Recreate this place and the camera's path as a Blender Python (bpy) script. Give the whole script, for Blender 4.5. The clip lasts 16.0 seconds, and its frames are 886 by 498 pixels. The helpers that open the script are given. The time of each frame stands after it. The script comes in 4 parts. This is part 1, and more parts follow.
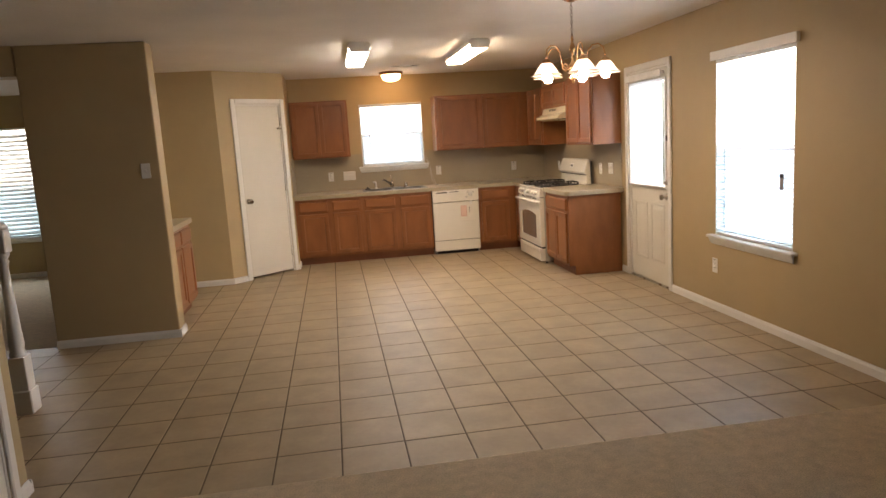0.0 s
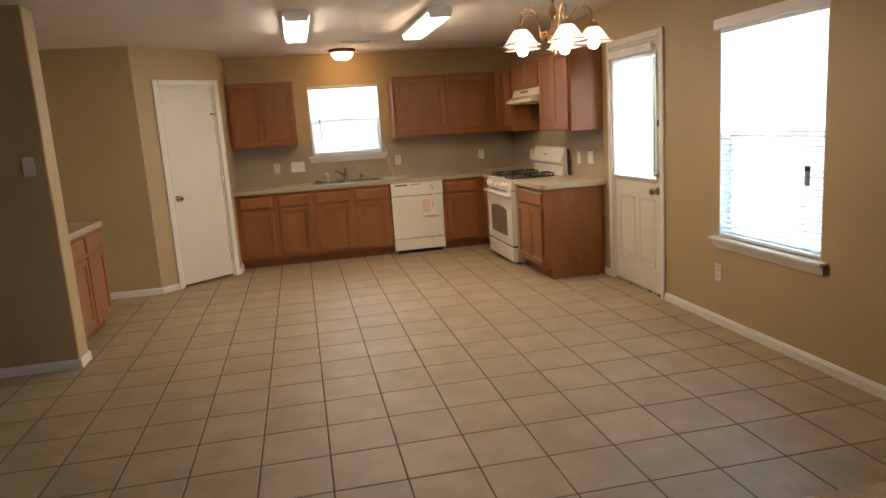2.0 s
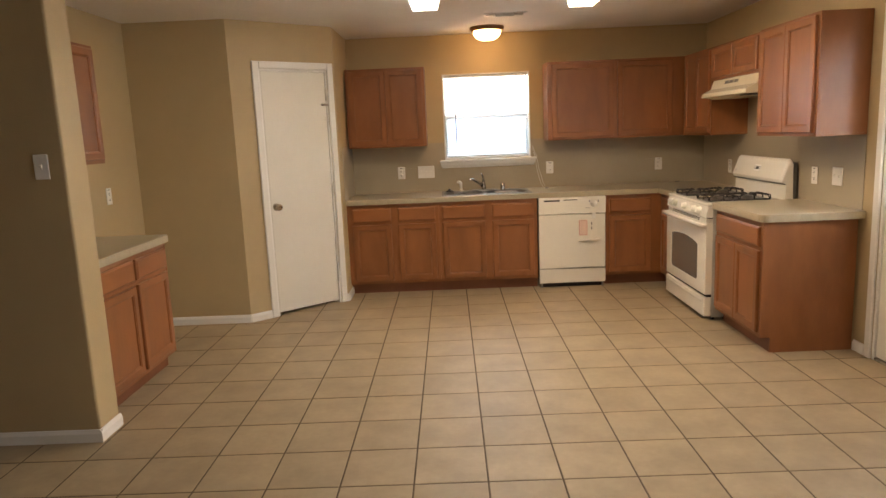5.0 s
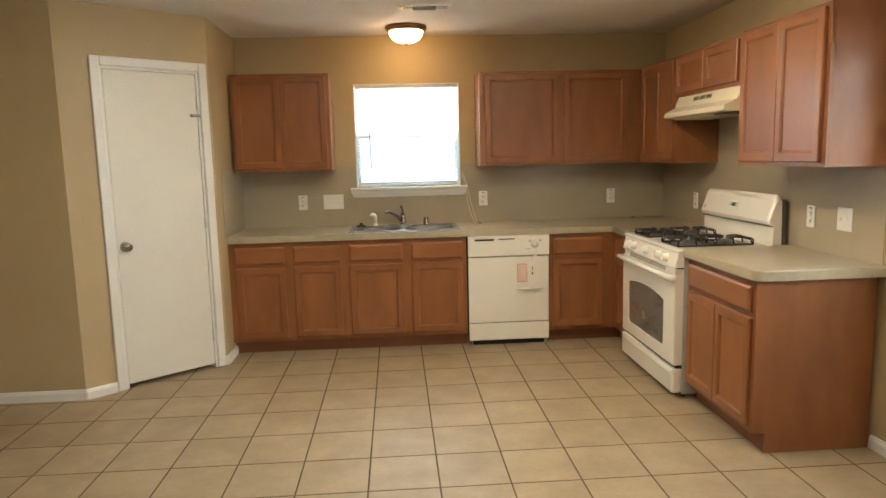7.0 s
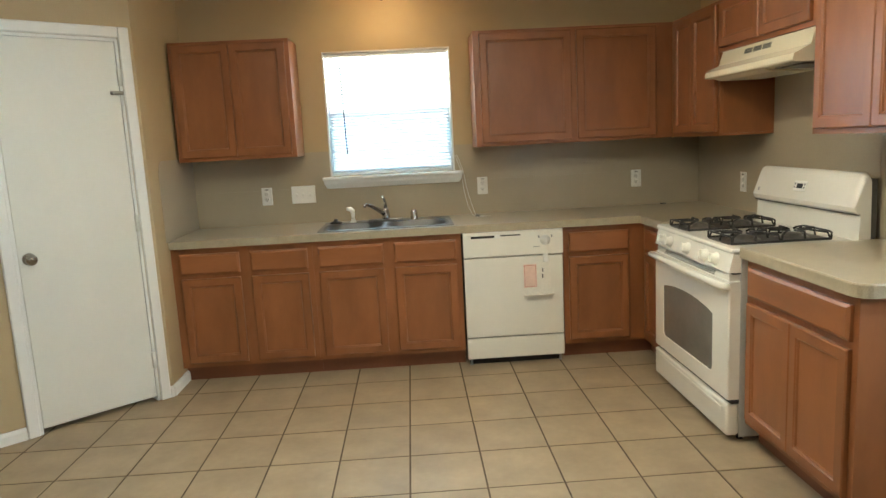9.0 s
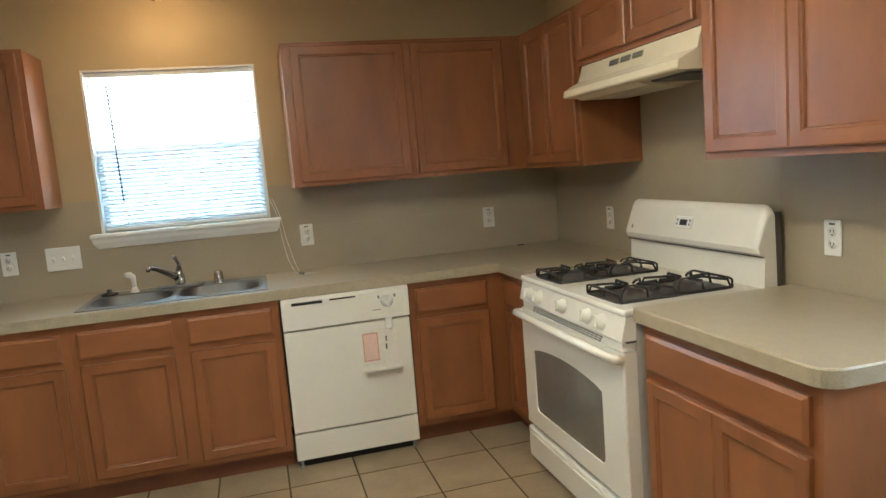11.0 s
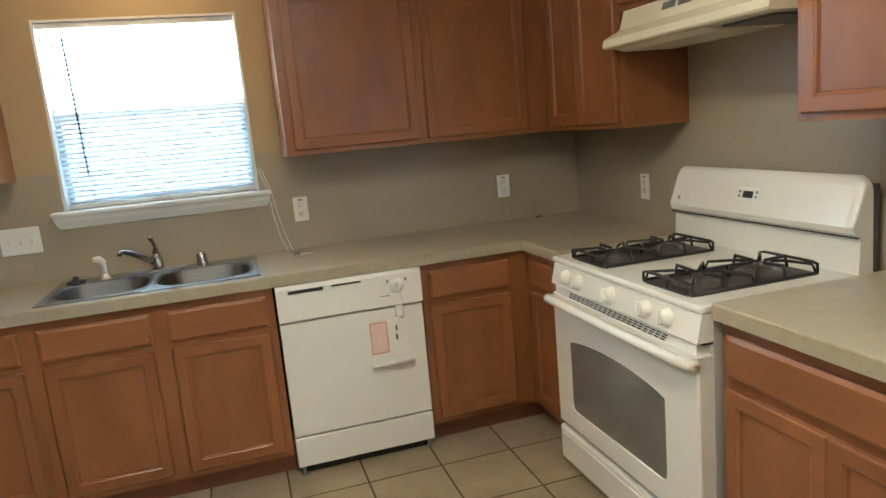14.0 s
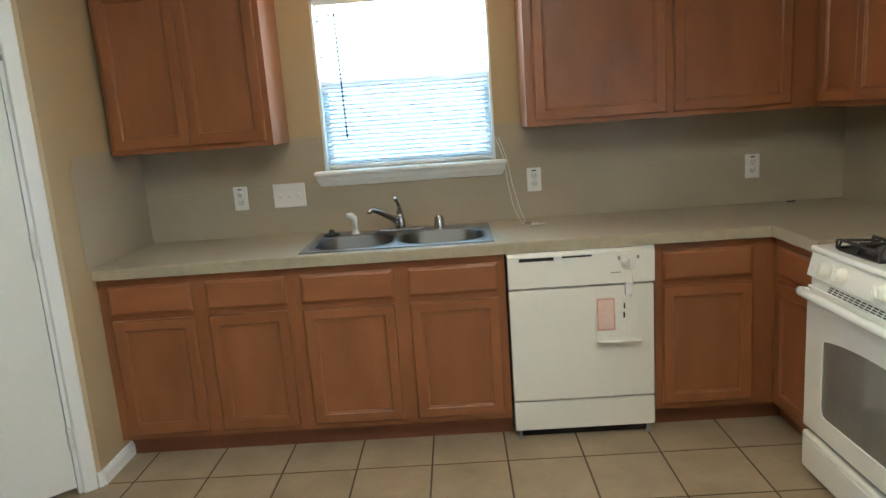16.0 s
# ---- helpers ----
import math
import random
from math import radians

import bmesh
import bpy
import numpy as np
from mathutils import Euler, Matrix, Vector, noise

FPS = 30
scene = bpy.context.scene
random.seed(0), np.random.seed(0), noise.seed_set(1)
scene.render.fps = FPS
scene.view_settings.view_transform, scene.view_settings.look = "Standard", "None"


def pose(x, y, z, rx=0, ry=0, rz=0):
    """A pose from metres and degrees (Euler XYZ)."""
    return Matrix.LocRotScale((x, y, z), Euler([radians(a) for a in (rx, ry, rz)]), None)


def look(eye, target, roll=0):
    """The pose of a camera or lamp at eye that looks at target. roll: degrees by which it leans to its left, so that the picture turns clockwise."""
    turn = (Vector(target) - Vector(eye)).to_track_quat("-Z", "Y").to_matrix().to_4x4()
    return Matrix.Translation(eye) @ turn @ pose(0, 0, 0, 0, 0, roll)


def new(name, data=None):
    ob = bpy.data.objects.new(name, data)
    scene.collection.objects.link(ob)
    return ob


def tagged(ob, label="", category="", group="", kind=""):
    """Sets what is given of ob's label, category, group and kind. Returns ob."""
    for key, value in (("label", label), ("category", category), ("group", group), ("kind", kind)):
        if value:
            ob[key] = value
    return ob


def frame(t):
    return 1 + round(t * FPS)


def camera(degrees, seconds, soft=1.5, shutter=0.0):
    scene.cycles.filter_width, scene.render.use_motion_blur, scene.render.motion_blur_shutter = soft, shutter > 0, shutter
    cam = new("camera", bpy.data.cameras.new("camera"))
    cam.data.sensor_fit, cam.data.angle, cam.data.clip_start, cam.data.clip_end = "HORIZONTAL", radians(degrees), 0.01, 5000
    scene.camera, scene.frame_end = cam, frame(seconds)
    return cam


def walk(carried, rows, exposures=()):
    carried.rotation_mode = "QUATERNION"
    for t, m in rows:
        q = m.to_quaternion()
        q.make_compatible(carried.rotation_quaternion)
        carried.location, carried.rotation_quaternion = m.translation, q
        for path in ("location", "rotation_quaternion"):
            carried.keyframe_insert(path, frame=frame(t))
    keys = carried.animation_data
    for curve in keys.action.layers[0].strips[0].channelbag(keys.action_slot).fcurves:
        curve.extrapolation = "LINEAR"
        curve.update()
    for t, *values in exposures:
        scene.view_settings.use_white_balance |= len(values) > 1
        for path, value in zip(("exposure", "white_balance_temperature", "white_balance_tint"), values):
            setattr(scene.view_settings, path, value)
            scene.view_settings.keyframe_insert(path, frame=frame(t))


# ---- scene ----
cam = camera(66.0, 16.0)
EXPOSURES = [
    (0, 0.02, 7450, 28), (1, -0.04, 7450, 28), (2.5, -0.37, 7450, 26), (3.5, -0.44, 7650, 27), (4.0, -0.12, 7700, 27), (4.2, -0.1, 7700, 27), (6.3, 0.10, 7000, 19), (7, 0.13, 6900, 15), (8, 0.06, 6500, 12), (9, 0.12, 6050, 8),
    (10, 0.06, 5850, 9), (13, -0.01, 6000, 11), (14.5, 0.0, 5700, 10), (15, -0.11, 5650, 9), (15.5, -0.06, 5550, 8), (16, -0.01, 5500, 8),
]
PATH = [
    (0, (0.44, -0.055, 1.507), (0.738, 1.898, 1.192), -3.5),
    (0.5, (0.441, 0.055, 1.496), (0.786, 1.994, 1.146), -3.6),
    (1, (0.439, 0.336, 1.499), (0.844, 2.254, 1.103), -2.9),
    (1.5, (0.528, 0.591, 1.487), (1.009, 2.486, 1.067), -3.0),
    (2, (0.681, 0.854, 1.507), (1.066, 2.783, 1.146), -3.8),
    (2.5, (0.744, 1.121, 1.488), (1.129, 3.048, 1.118), -3.3),
    (3, (0.761, 1.354, 1.5), (1.207, 3.268, 1.13), -2.7),
    (3.5, (0.827, 1.656, 1.489), (1.076, 3.607, 1.128), -3.8),
    (4, (0.86, 1.913, 1.488), (0.834, 3.884, 1.149), -3.9),
    (4.2, (0.867, 2.045, 1.488), (0.813, 4.014, 1.141), -3.1),
    (6.3, (1.031, 3.363, 1.458), (1.115, 5.338, 1.154), -0.7),
    (6.5, (1.074, 3.498, 1.446), (1.188, 5.472, 1.146), -1.0),
    (7, (1.173, 3.772, 1.465), (1.304, 5.748, 1.191), -1.4),
    (7.5, (1.18, 4.042, 1.45), (1.297, 6.022, 1.193), -1.2),
    (8, (1.253, 4.262, 1.443), (1.394, 6.237, 1.166), -2.0),
    (8.5, (1.352, 4.467, 1.431), (1.452, 6.442, 1.128), -2.5),
    (9, (1.405, 4.694, 1.42), (1.485, 6.667, 1.106), -3.0),
    (9.5, (1.463, 4.892, 1.415), (1.68, 6.859, 1.129), -2.7),
    (10, (1.561, 5.151, 1.397), (1.924, 7.102, 1.147), -3.3),
    (10.2, (1.569, 5.229, 1.403), (1.986, 7.172, 1.174), -3.7),
    (12.3, (1.735, 5.914, 1.434), (2.413, 7.767, 1.108), -5.4),
    (12.5, (1.7, 5.926, 1.442), (2.444, 7.748, 1.089), -5.4),
    (13, (1.666, 5.971, 1.435), (2.528, 7.73, 1.03), -5.3),
    (13.5, (1.622, 5.986, 1.45), (2.414, 7.777, 1.042), -5.4),
    (14, (1.601, 6.006, 1.448), (2.155, 7.894, 1.088), -5.2),
    (14.5, (1.561, 6.013, 1.453), (1.944, 7.946, 1.113), -4.8),
    (15, (1.52, 5.992, 1.44), (1.702, 7.955, 1.102), -5.0),
    (15.5, (1.491, 6.006, 1.446), (1.548, 7.971, 1.08), -4.6),
    (16, (1.508, 6.006, 1.444), (1.454, 7.968, 1.06), -4.1),
]
walk(cam, [(t, look(eye, target, roll)) for t, eye, target, roll in PATH], EXPOSURES)

# ---- plan, metres ----
XR, YB, CEIL = 3.44, 9.455, 2.42          # right wall, back wall, ceiling
XL, YN, XN = -0.08, 8.02, -1.60           # kitchen's left return, nook's back wall, nook's left wall
DX, DY = -0.80, 8.645                     # diagonal pantry wall: from (DX, YN) to (XL, DY)
YE = 5.82                                 # face of the partition beside the kitchen
YC = 2.94                                 # where the tiles meet the carpet
CT = 0.90                                 # counter top
T = 0.12

# ---- world and lights ----
world = bpy.data.worlds.new("world")
scene.world = world
world.use_nodes = True
wn = world.node_tree.nodes
sky = wn.new("ShaderNodeTexSky")
sky.sky_type, sky.sun_disc = "NISHITA", False
sky.sun_elevation, sky.sun_rotation = radians(48), radians(200)
wn["Background"].inputs["Strength"].default_value = 0.12
world.node_tree.links.new(sky.outputs["Color"], wn["Background"].inputs["Color"])
sun_data = bpy.data.lights.new("sun", "SUN")
sun_data.energy, sun_data.angle, sun_data.color = 2.5, radians(0.6), (1, 0.95, 0.88)
sun = new("sun", sun_data)
sun.matrix_world = look((0, 0, 20), (0 + 4, 0 + 14, 0))


def window_light(name, watts, w, h, m, color=(0.88, 0.95, 1.0)):
    data = bpy.data.lights.new(name, "AREA")
    data.shape, data.size, data.size_y, data.energy, data.color = "RECTANGLE", w, h, watts, color
    ob = new(name, data)
    ob.matrix_world = m
    return ob


DAY = 1.0
window_light("daylight_dining", 58 * DAY, 0.95, 1.38, look((XR + 0.16, 4.52, 1.31), (0, 4.52, 1.31)))
window_light("daylight_door", 20 * DAY, 0.68, 0.95, look((XR + 0.16, 6.17, 1.44), (0, 6.17, 1.44)))
window_light("daylight_kitchen", 24 * DAY, 0.86, 0.82, look((1.28, YB + 0.16, 1.63), (1.28, 0, 1.63)))
window_light("daylight_front_room", 75 * DAY, 1.5, 1.4, look((-4.2, 10.02, 1.3), (-4.2, 0, 1.3)))


# ---- materials ----
def nodes_of(name):
    m = bpy.data.materials.new(name)
    m.use_nodes = True
    nt = m.node_tree
    return m, nt, nt.nodes["Principled BSDF"]


def surface(name, color, rough=0.5, metal=0.0, scale=6.0, vary=0.12, fine=60.0, fine_vary=0.05, bump=0.0, bump_scale=80.0,
            stretch=(1, 1, 1), per_object=0.0, coat=0.0, second=None, rough_vary=0.05):
    """Base colour varied by a broad and a fine noise, with a fine relief."""
    m, nt, b = nodes_of(name)
    n, ln = nt.nodes, nt.links
    tc, mp = n.new("ShaderNodeTexCoord"), n.new("ShaderNodeMapping")
    mp.inputs["Scale"].default_value = stretch
    ln.new(tc.outputs["Object"], mp.inputs["Vector"])
    src = mp.outputs["Vector"]
    if per_object:
        info, add = n.new("ShaderNodeObjectInfo"), n.new("ShaderNodeVectorMath")
        add.operation = "MULTIPLY_ADD"
        add.inputs[1].default_value = (37, 53, 71)
        cx = n.new("ShaderNodeCombineXYZ")
        for k in range(3):
            ln.new(info.outputs["Random"], cx.inputs[k])
        ln.new(cx.outputs[0], add.inputs[0])
        ln.new(src, add.inputs[2])
        src = add.outputs[0]
    big, small = n.new("ShaderNodeTexNoise"), n.new("ShaderNodeTexNoise")
    big.inputs["Scale"].default_value, small.inputs["Scale"].default_value = scale, fine
    big.inputs["Detail"].default_value, small.inputs["Detail"].default_value = 4, 3
    for t in (big, small):
        ln.new(src, t.inputs["Vector"])
    dark = tuple(c * (1 - vary) for c in color) if second is None else second
    lite = tuple(min(1, c * (1 + vary)) for c in color)
    r1 = n.new("ShaderNodeMix")
    r1.data_type = "RGBA"
    r1.inputs["A"].default_value, r1.inputs["B"].default_value = (*dark, 1), (*lite, 1)
    st = n.new("ShaderNodeMapRange")
    st.inputs["From Min"].default_value, st.inputs["From Max"].default_value = 0.3, 0.7
    ln.new(big.outputs["Fac"], st.inputs["Value"])
    ln.new(st.outputs["Result"], r1.inputs["Factor"])
    hsv = n.new("ShaderNodeHueSaturation")
    ln.new(r1.outputs["Result"], hsv.inputs["Color"])
    v = n.new("ShaderNodeMapRange")
    v.inputs["To Min"].default_value, v.inputs["To Max"].default_value = 1 - fine_vary * 2, 1 + fine_vary * 2
    ln.new(small.outputs["Fac"], v.inputs["Value"])
    out = v.outputs["Result"]
    if per_object:
        pr, mul = n.new("ShaderNodeMapRange"), n.new("ShaderNodeMath")
        pr.inputs["To Min"].default_value, pr.inputs["To Max"].default_value = 1 - per_object, 1 + per_object
        ln.new(info.outputs["Random"], pr.inputs["Value"])
        mul.operation = "MULTIPLY"
        ln.new(out, mul.inputs[0])
        ln.new(pr.outputs["Result"], mul.inputs[1])
        out = mul.outputs[0]
    ln.new(out, hsv.inputs["Value"])
    ln.new(hsv.outputs["Color"], b.inputs["Base Color"])
    rr = n.new("ShaderNodeMapRange")
    rr.inputs["To Min"].default_value, rr.inputs["To Max"].default_value = max(0.02, rough - rough_vary), min(1, rough + rough_vary)
    ln.new(big.outputs["Fac"], rr.inputs["Value"])
    ln.new(rr.outputs["Result"], b.inputs["Roughness"])
    b.inputs["Metallic"].default_value = metal
    b.inputs["Coat Weight"].default_value = coat
    b.inputs["Coat Roughness"].default_value = 0.25
    if bump:
        bn, bp = n.new("ShaderNodeTexNoise"), n.new("ShaderNodeBump")
        bn.inputs["Scale"].default_value, bn.inputs["Detail"].default_value = bump_scale, 3
        ln.new(src, bn.inputs["Vector"])
        bp.inputs["Strength"].default_value, bp.inputs["Distance"].default_value = bump, 0.01
        ln.new(bn.outputs["Fac"], bp.inputs["Height"])
        ln.new(bp.outputs["Normal"], b.inputs["Normal"])
    return m


def glowing(name, color, strength):
    m, nt, b = nodes_of(name)
    b.inputs["Base Color"].default_value = (*color, 1)
    b.inputs["Emission Color"].default_value, b.inputs["Emission Strength"].default_value = (*color, 1), strength
    return m


def clear(name, color, rough=0.0, through_part=0.9):
    """Thin glass or mesh: light goes straight through, with a little gloss."""
    m, nt, b = nodes_of(name)
    n, ln = nt.nodes, nt.links
    tr, mix = n.new("ShaderNodeBsdfTransparent"), n.new("ShaderNodeMixShader")
    tr.inputs["Color"].default_value = (*color, 1)
    b.inputs["Base Color"].default_value = (0.02, 0.02, 0.02, 1)
    b.inputs["Roughness"].default_value = rough
    mix.inputs["Fac"].default_value = through_part
    ln.new(b.outputs[0], mix.inputs[1])
    ln.new(tr.outputs[0], mix.inputs[2])
    ln.new(mix.outputs[0], n["Material Output"].inputs["Surface"])
    return m


def lit_through(name, color, share=0.5, rough=0.5):
    """Thin white plastic or glass that light shines through."""
    m, nt, b = nodes_of(name)
    n, ln = nt.nodes, nt.links
    tl, mix = n.new("ShaderNodeBsdfTranslucent"), n.new("ShaderNodeMixShader")
    tl.inputs["Color"].default_value = (*color, 1)
    b.inputs["Base Color"].default_value = (*color, 1)
    b.inputs["Roughness"].default_value = rough
    mix.inputs["Fac"].default_value = share
    ln.new(b.outputs[0], mix.inputs[1])
    ln.new(tl.outputs[0], mix.inputs[2])
    ln.new(mix.outputs[0], n["Material Output"].inputs["Surface"])
    return m


def maple(name, stretch):
    """Stained maple: soft blotches, faint long grain and a satin varnish."""
    return surface(name, (0.275, 0.102, 0.0365), 0.36, scale=3.2, vary=0.17, fine=26, fine_vary=0.028, stretch=stretch, per_object=0.07,
                   coat=0.12, bump=0.02, bump_scale=60, rough_vary=0.09)


PAINT = surface("tan_wall_paint", (0.47, 0.36, 0.20), 0.55, scale=1.2, vary=0.05, fine=9, fine_vary=0.015, bump=0.12, bump_scale=140)
SPLASH = surface("grey_laminate_splash", (0.395, 0.335, 0.237), 0.32, scale=2.2, vary=0.07, fine=120, fine_vary=0.04)
WHITE = surface("white_gloss_trim", (0.78, 0.77, 0.73), 0.35, scale=3, vary=0.03, fine=30, fine_vary=0.01)
DOORWHITE = surface("off_white_door_paint", (0.73, 0.71, 0.64), 0.4, scale=2, vary=0.03, fine=40, fine_vary=0.01, bump=0.03, bump_scale=60)
CEILING = surface("ceiling_texture", (0.80, 0.77, 0.72), 0.9, scale=2, vary=0.04, fine=60, fine_vary=0.03, bump=0.5, bump_scale=90)
WOOD = maple("cherry_stained_maple", (2.2, 2.2, 0.75))
WOODH = maple("cherry_stained_maple_across", (0.75, 2.2, 2.2))
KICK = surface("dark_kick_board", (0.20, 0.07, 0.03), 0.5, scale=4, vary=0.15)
# near-black that paints the shade in gaps, slots and hidden insides
INSIDE = surface("dark_gap_shade", (0.02, 0.018, 0.016), 0.8)
COUNTER = surface("greige_laminate", (0.40, 0.34, 0.237), 0.32, scale=24, vary=0.06, fine=230, fine_vary=0.13, rough_vary=0.03)
TILE = surface("beige_ceramic_tile", (0.358, 0.276, 0.175), 0.48, scale=5, vary=0.13, fine=34, fine_vary=0.05, bump=0.05, bump_scale=30, per_object=0.04)
GROUT = surface("brown_grout", (0.10, 0.07, 0.042), 0.9, scale=8, vary=0.25, fine=90, fine_vary=0.1)
CARPET = surface("tan_carpet", (0.66, 0.53, 0.365), 1.0, scale=16, vary=0.10, fine=150, fine_vary=0.24, bump=1.0, bump_scale=320)
ENAMEL = surface("bisque_white_enamel", (0.82, 0.79, 0.71), 0.18, scale=3, vary=0.02, fine=30, fine_vary=0.01)
PLASTIC = surface("white_plastic", (0.80, 0.79, 0.75), 0.35, scale=6, vary=0.02, fine=50, fine_vary=0.01)
CREAM = surface("almond_enamel", (0.76, 0.69, 0.52), 0.25, scale=3, vary=0.03, fine=30, fine_vary=0.01)
STEEL = surface("brushed_steel", (0.30, 0.29, 0.275), 0.48, 1.0, scale=4, vary=0.08, fine=200, fine_vary=0.05, stretch=(1, 8, 8))
# sink steel again, darkened: the shade inside the bowls is put into its colour
STEELB = surface("shaded_bowl_steel", (0.15, 0.146, 0.14), 0.45, 1.0, scale=5, vary=0.12, fine=160, fine_vary=0.06)
CHROME = surface("chrome", (0.50, 0.49, 0.48), 0.14, 1.0, scale=3, vary=0.03)
NICKEL = surface("satin_nickel", (0.42, 0.38, 0.33), 0.28, 1.0, scale=8, vary=0.08)
BRASS = surface("polished_brass", (0.72, 0.45, 0.24), 0.18, 1.0, scale=8, vary=0.08)
RIM = surface("antique_brass_rim", (0.34, 0.19, 0.10), 0.35, 0.7, scale=8, vary=0.1)
BRONZE = surface("dark_bronze", (0.10, 0.06, 0.045), 0.4, 0.6, scale=8, vary=0.1)
IRON = surface("black_cast_iron", (0.022, 0.020, 0.019), 0.55, 0.0, scale=20, vary=0.25, bump=0.15, bump_scale=200)
CAP = surface("grey_burner_cap", (0.15, 0.14, 0.13), 0.38, 0.5, scale=20, vary=0.3)
KNOB = surface("bisque_knob", (0.80, 0.78, 0.70), 0.3, scale=6, vary=0.02)
SOOT = surface("grey_black_burner", (0.055, 0.05, 0.046), 0.5, 0.0, scale=16, vary=0.3)
BLACK = surface("black_plastic", (0.015, 0.015, 0.016), 0.35)
GREYD = surface("dark_grey_slots", (0.10, 0.095, 0.085), 0.6)
GREYP = surface("grey_plastic", (0.28, 0.28, 0.28), 0.4)
OVENGLASS = surface("smoked_oven_glass", (0.16, 0.155, 0.135), 0.06, scale=2, vary=0.25, coat=1.0, rough_vary=0.02)
SIDESTEEL = surface("grey_painted_steel_side", (0.46, 0.45, 0.42), 0.4, scale=4, vary=0.08)
HOODVENT = surface("olive_grey_vent", (0.26, 0.24, 0.19), 0.5)
PAPER = surface("paper", (0.80, 0.76, 0.68), 0.8, scale=12, vary=0.04)
REDP = surface("red_print", (0.55, 0.20, 0.15), 0.8, scale=12, vary=0.06)
PINK = surface("pink_print", (0.78, 0.56, 0.47), 0.8, scale=12, vary=0.06)
GLASS = clear("window_glass", (0.95, 0.98, 0.97), 0.02, 0.93)
SCREEN = clear("insect_screen", (0.64, 0.78, 0.86), 0.8, 0.90)
SLATK = lit_through("white_mini_blind_slat", (0.80, 0.84, 0.87), 0.2)
SLAT = lit_through("white_blind_slat", (0.82, 0.85, 0.88), 0.42)
SLATF = lit_through("white_wide_slat", (0.80, 0.79, 0.75), 0.10)
TUBE = glowing("fluorescent_cool", (0.95, 1.0, 0.86), 20.5)
TUBEW = glowing("fluorescent_warm", (1.0, 0.88, 0.62), 32.0)
DOME = glowing("frosted_dome_lit", (1.0, 0.64, 0.29), 21.0)
BULB = glowing("chandelier_bulb", (1.0, 0.87, 0.69), 120.0)
SHADE = lit_through("frosted_glass_shade", (0.95, 0.94, 0.92), 0.8, 0.3)
OUTSIDE = glowing("bright_outdoors", (0.90, 0.97, 1.0), 6.0)
WAND = clear("clear_wand", (0.55, 0.60, 0.64), 0.2, 0.6)
WINVINYL = surface("white_vinyl", (0.78, 0.79, 0.78), 0.4)


# ---- builders ----
def box(bm, x0, y0, z0, x1, y1, z1, bevel=0.0, seg=1):
    vs = [bm.verts.new((x, y, z)) for x in (x0, x1) for y in (y0, y1) for z in (z0, z1)]
    fs = [bm.faces.new([vs[k] for k in q]) for q in ((0, 1, 3, 2), (4, 6, 7, 5), (0, 4, 5, 1), (2, 3, 7, 6), (0, 2, 6, 4), (1, 5, 7, 3))]
    if bevel:
        es = list({e for f in fs for e in f.edges})
        bmesh.ops.bevel(bm, geom=es, offset=bevel, segments=seg, affect="EDGES", profile=0.5)
    return bm


def boxes(*args, bevel=0.0, seg=1):
    bm = bmesh.new()
    for a in args:
        box(bm, *a, bevel=bevel, seg=seg)
    return bm


def prism(outline, a0, a1, axis="y", bm=None):
    """An outline of (u, v) pulled from a0 to a1 along an axis: y: (x, z); x: (y, z); z: (x, y)."""
    bm = bm or bmesh.new()

    def at(u, v, a):
        return {"y": (u, a, v), "x": (a, u, v), "z": (u, v, a)}[axis]
    r0 = [bm.verts.new(at(u, v, a0)) for u, v in outline]
    r1 = [bm.verts.new(at(u, v, a1)) for u, v in outline]
    n = len(outline)
    for k in range(n):
        bm.faces.new((r0[k], r0[(k + 1) % n], r1[(k + 1) % n], r1[k]))
    bm.faces.new(r0[::-1])
    bm.faces.new(r1)
    bmesh.ops.recalc_face_normals(bm, faces=bm.faces[:])
    return bm


def lathe(profile, n=24, bm=None, at=(0, 0, 0), closed=True):
    """A profile of (radius, z) turned round the z axis."""
    bm = bm or bmesh.new()
    rings = []
    for r, z in profile:
        if r < 1e-5:
            rings.append([bm.verts.new((at[0], at[1], at[2] + z))])
        else:
            rings.append([bm.verts.new((at[0] + r * math.cos(2 * math.pi * k / n), at[1] + r * math.sin(2 * math.pi * k / n), at[2] + z)) for k in range(n)])
    for a, b in zip(rings, rings[1:]):
        for k in range(n):
            if len(a) == 1 and len(b) > 1:
                bm.faces.new((a[0], b[k], b[(k + 1) % n]))
            elif len(b) == 1 and len(a) > 1:
                bm.faces.new((a[k], b[0], a[(k + 1) % n]))
            elif len(a) > 1:
                bm.faces.new((a[k], b[k], b[(k + 1) % n], a[(k + 1) % n]))
    bmesh.ops.recalc_face_normals(bm, faces=bm.faces[:])
    for f in bm.faces:
        f.smooth = True
    return bm


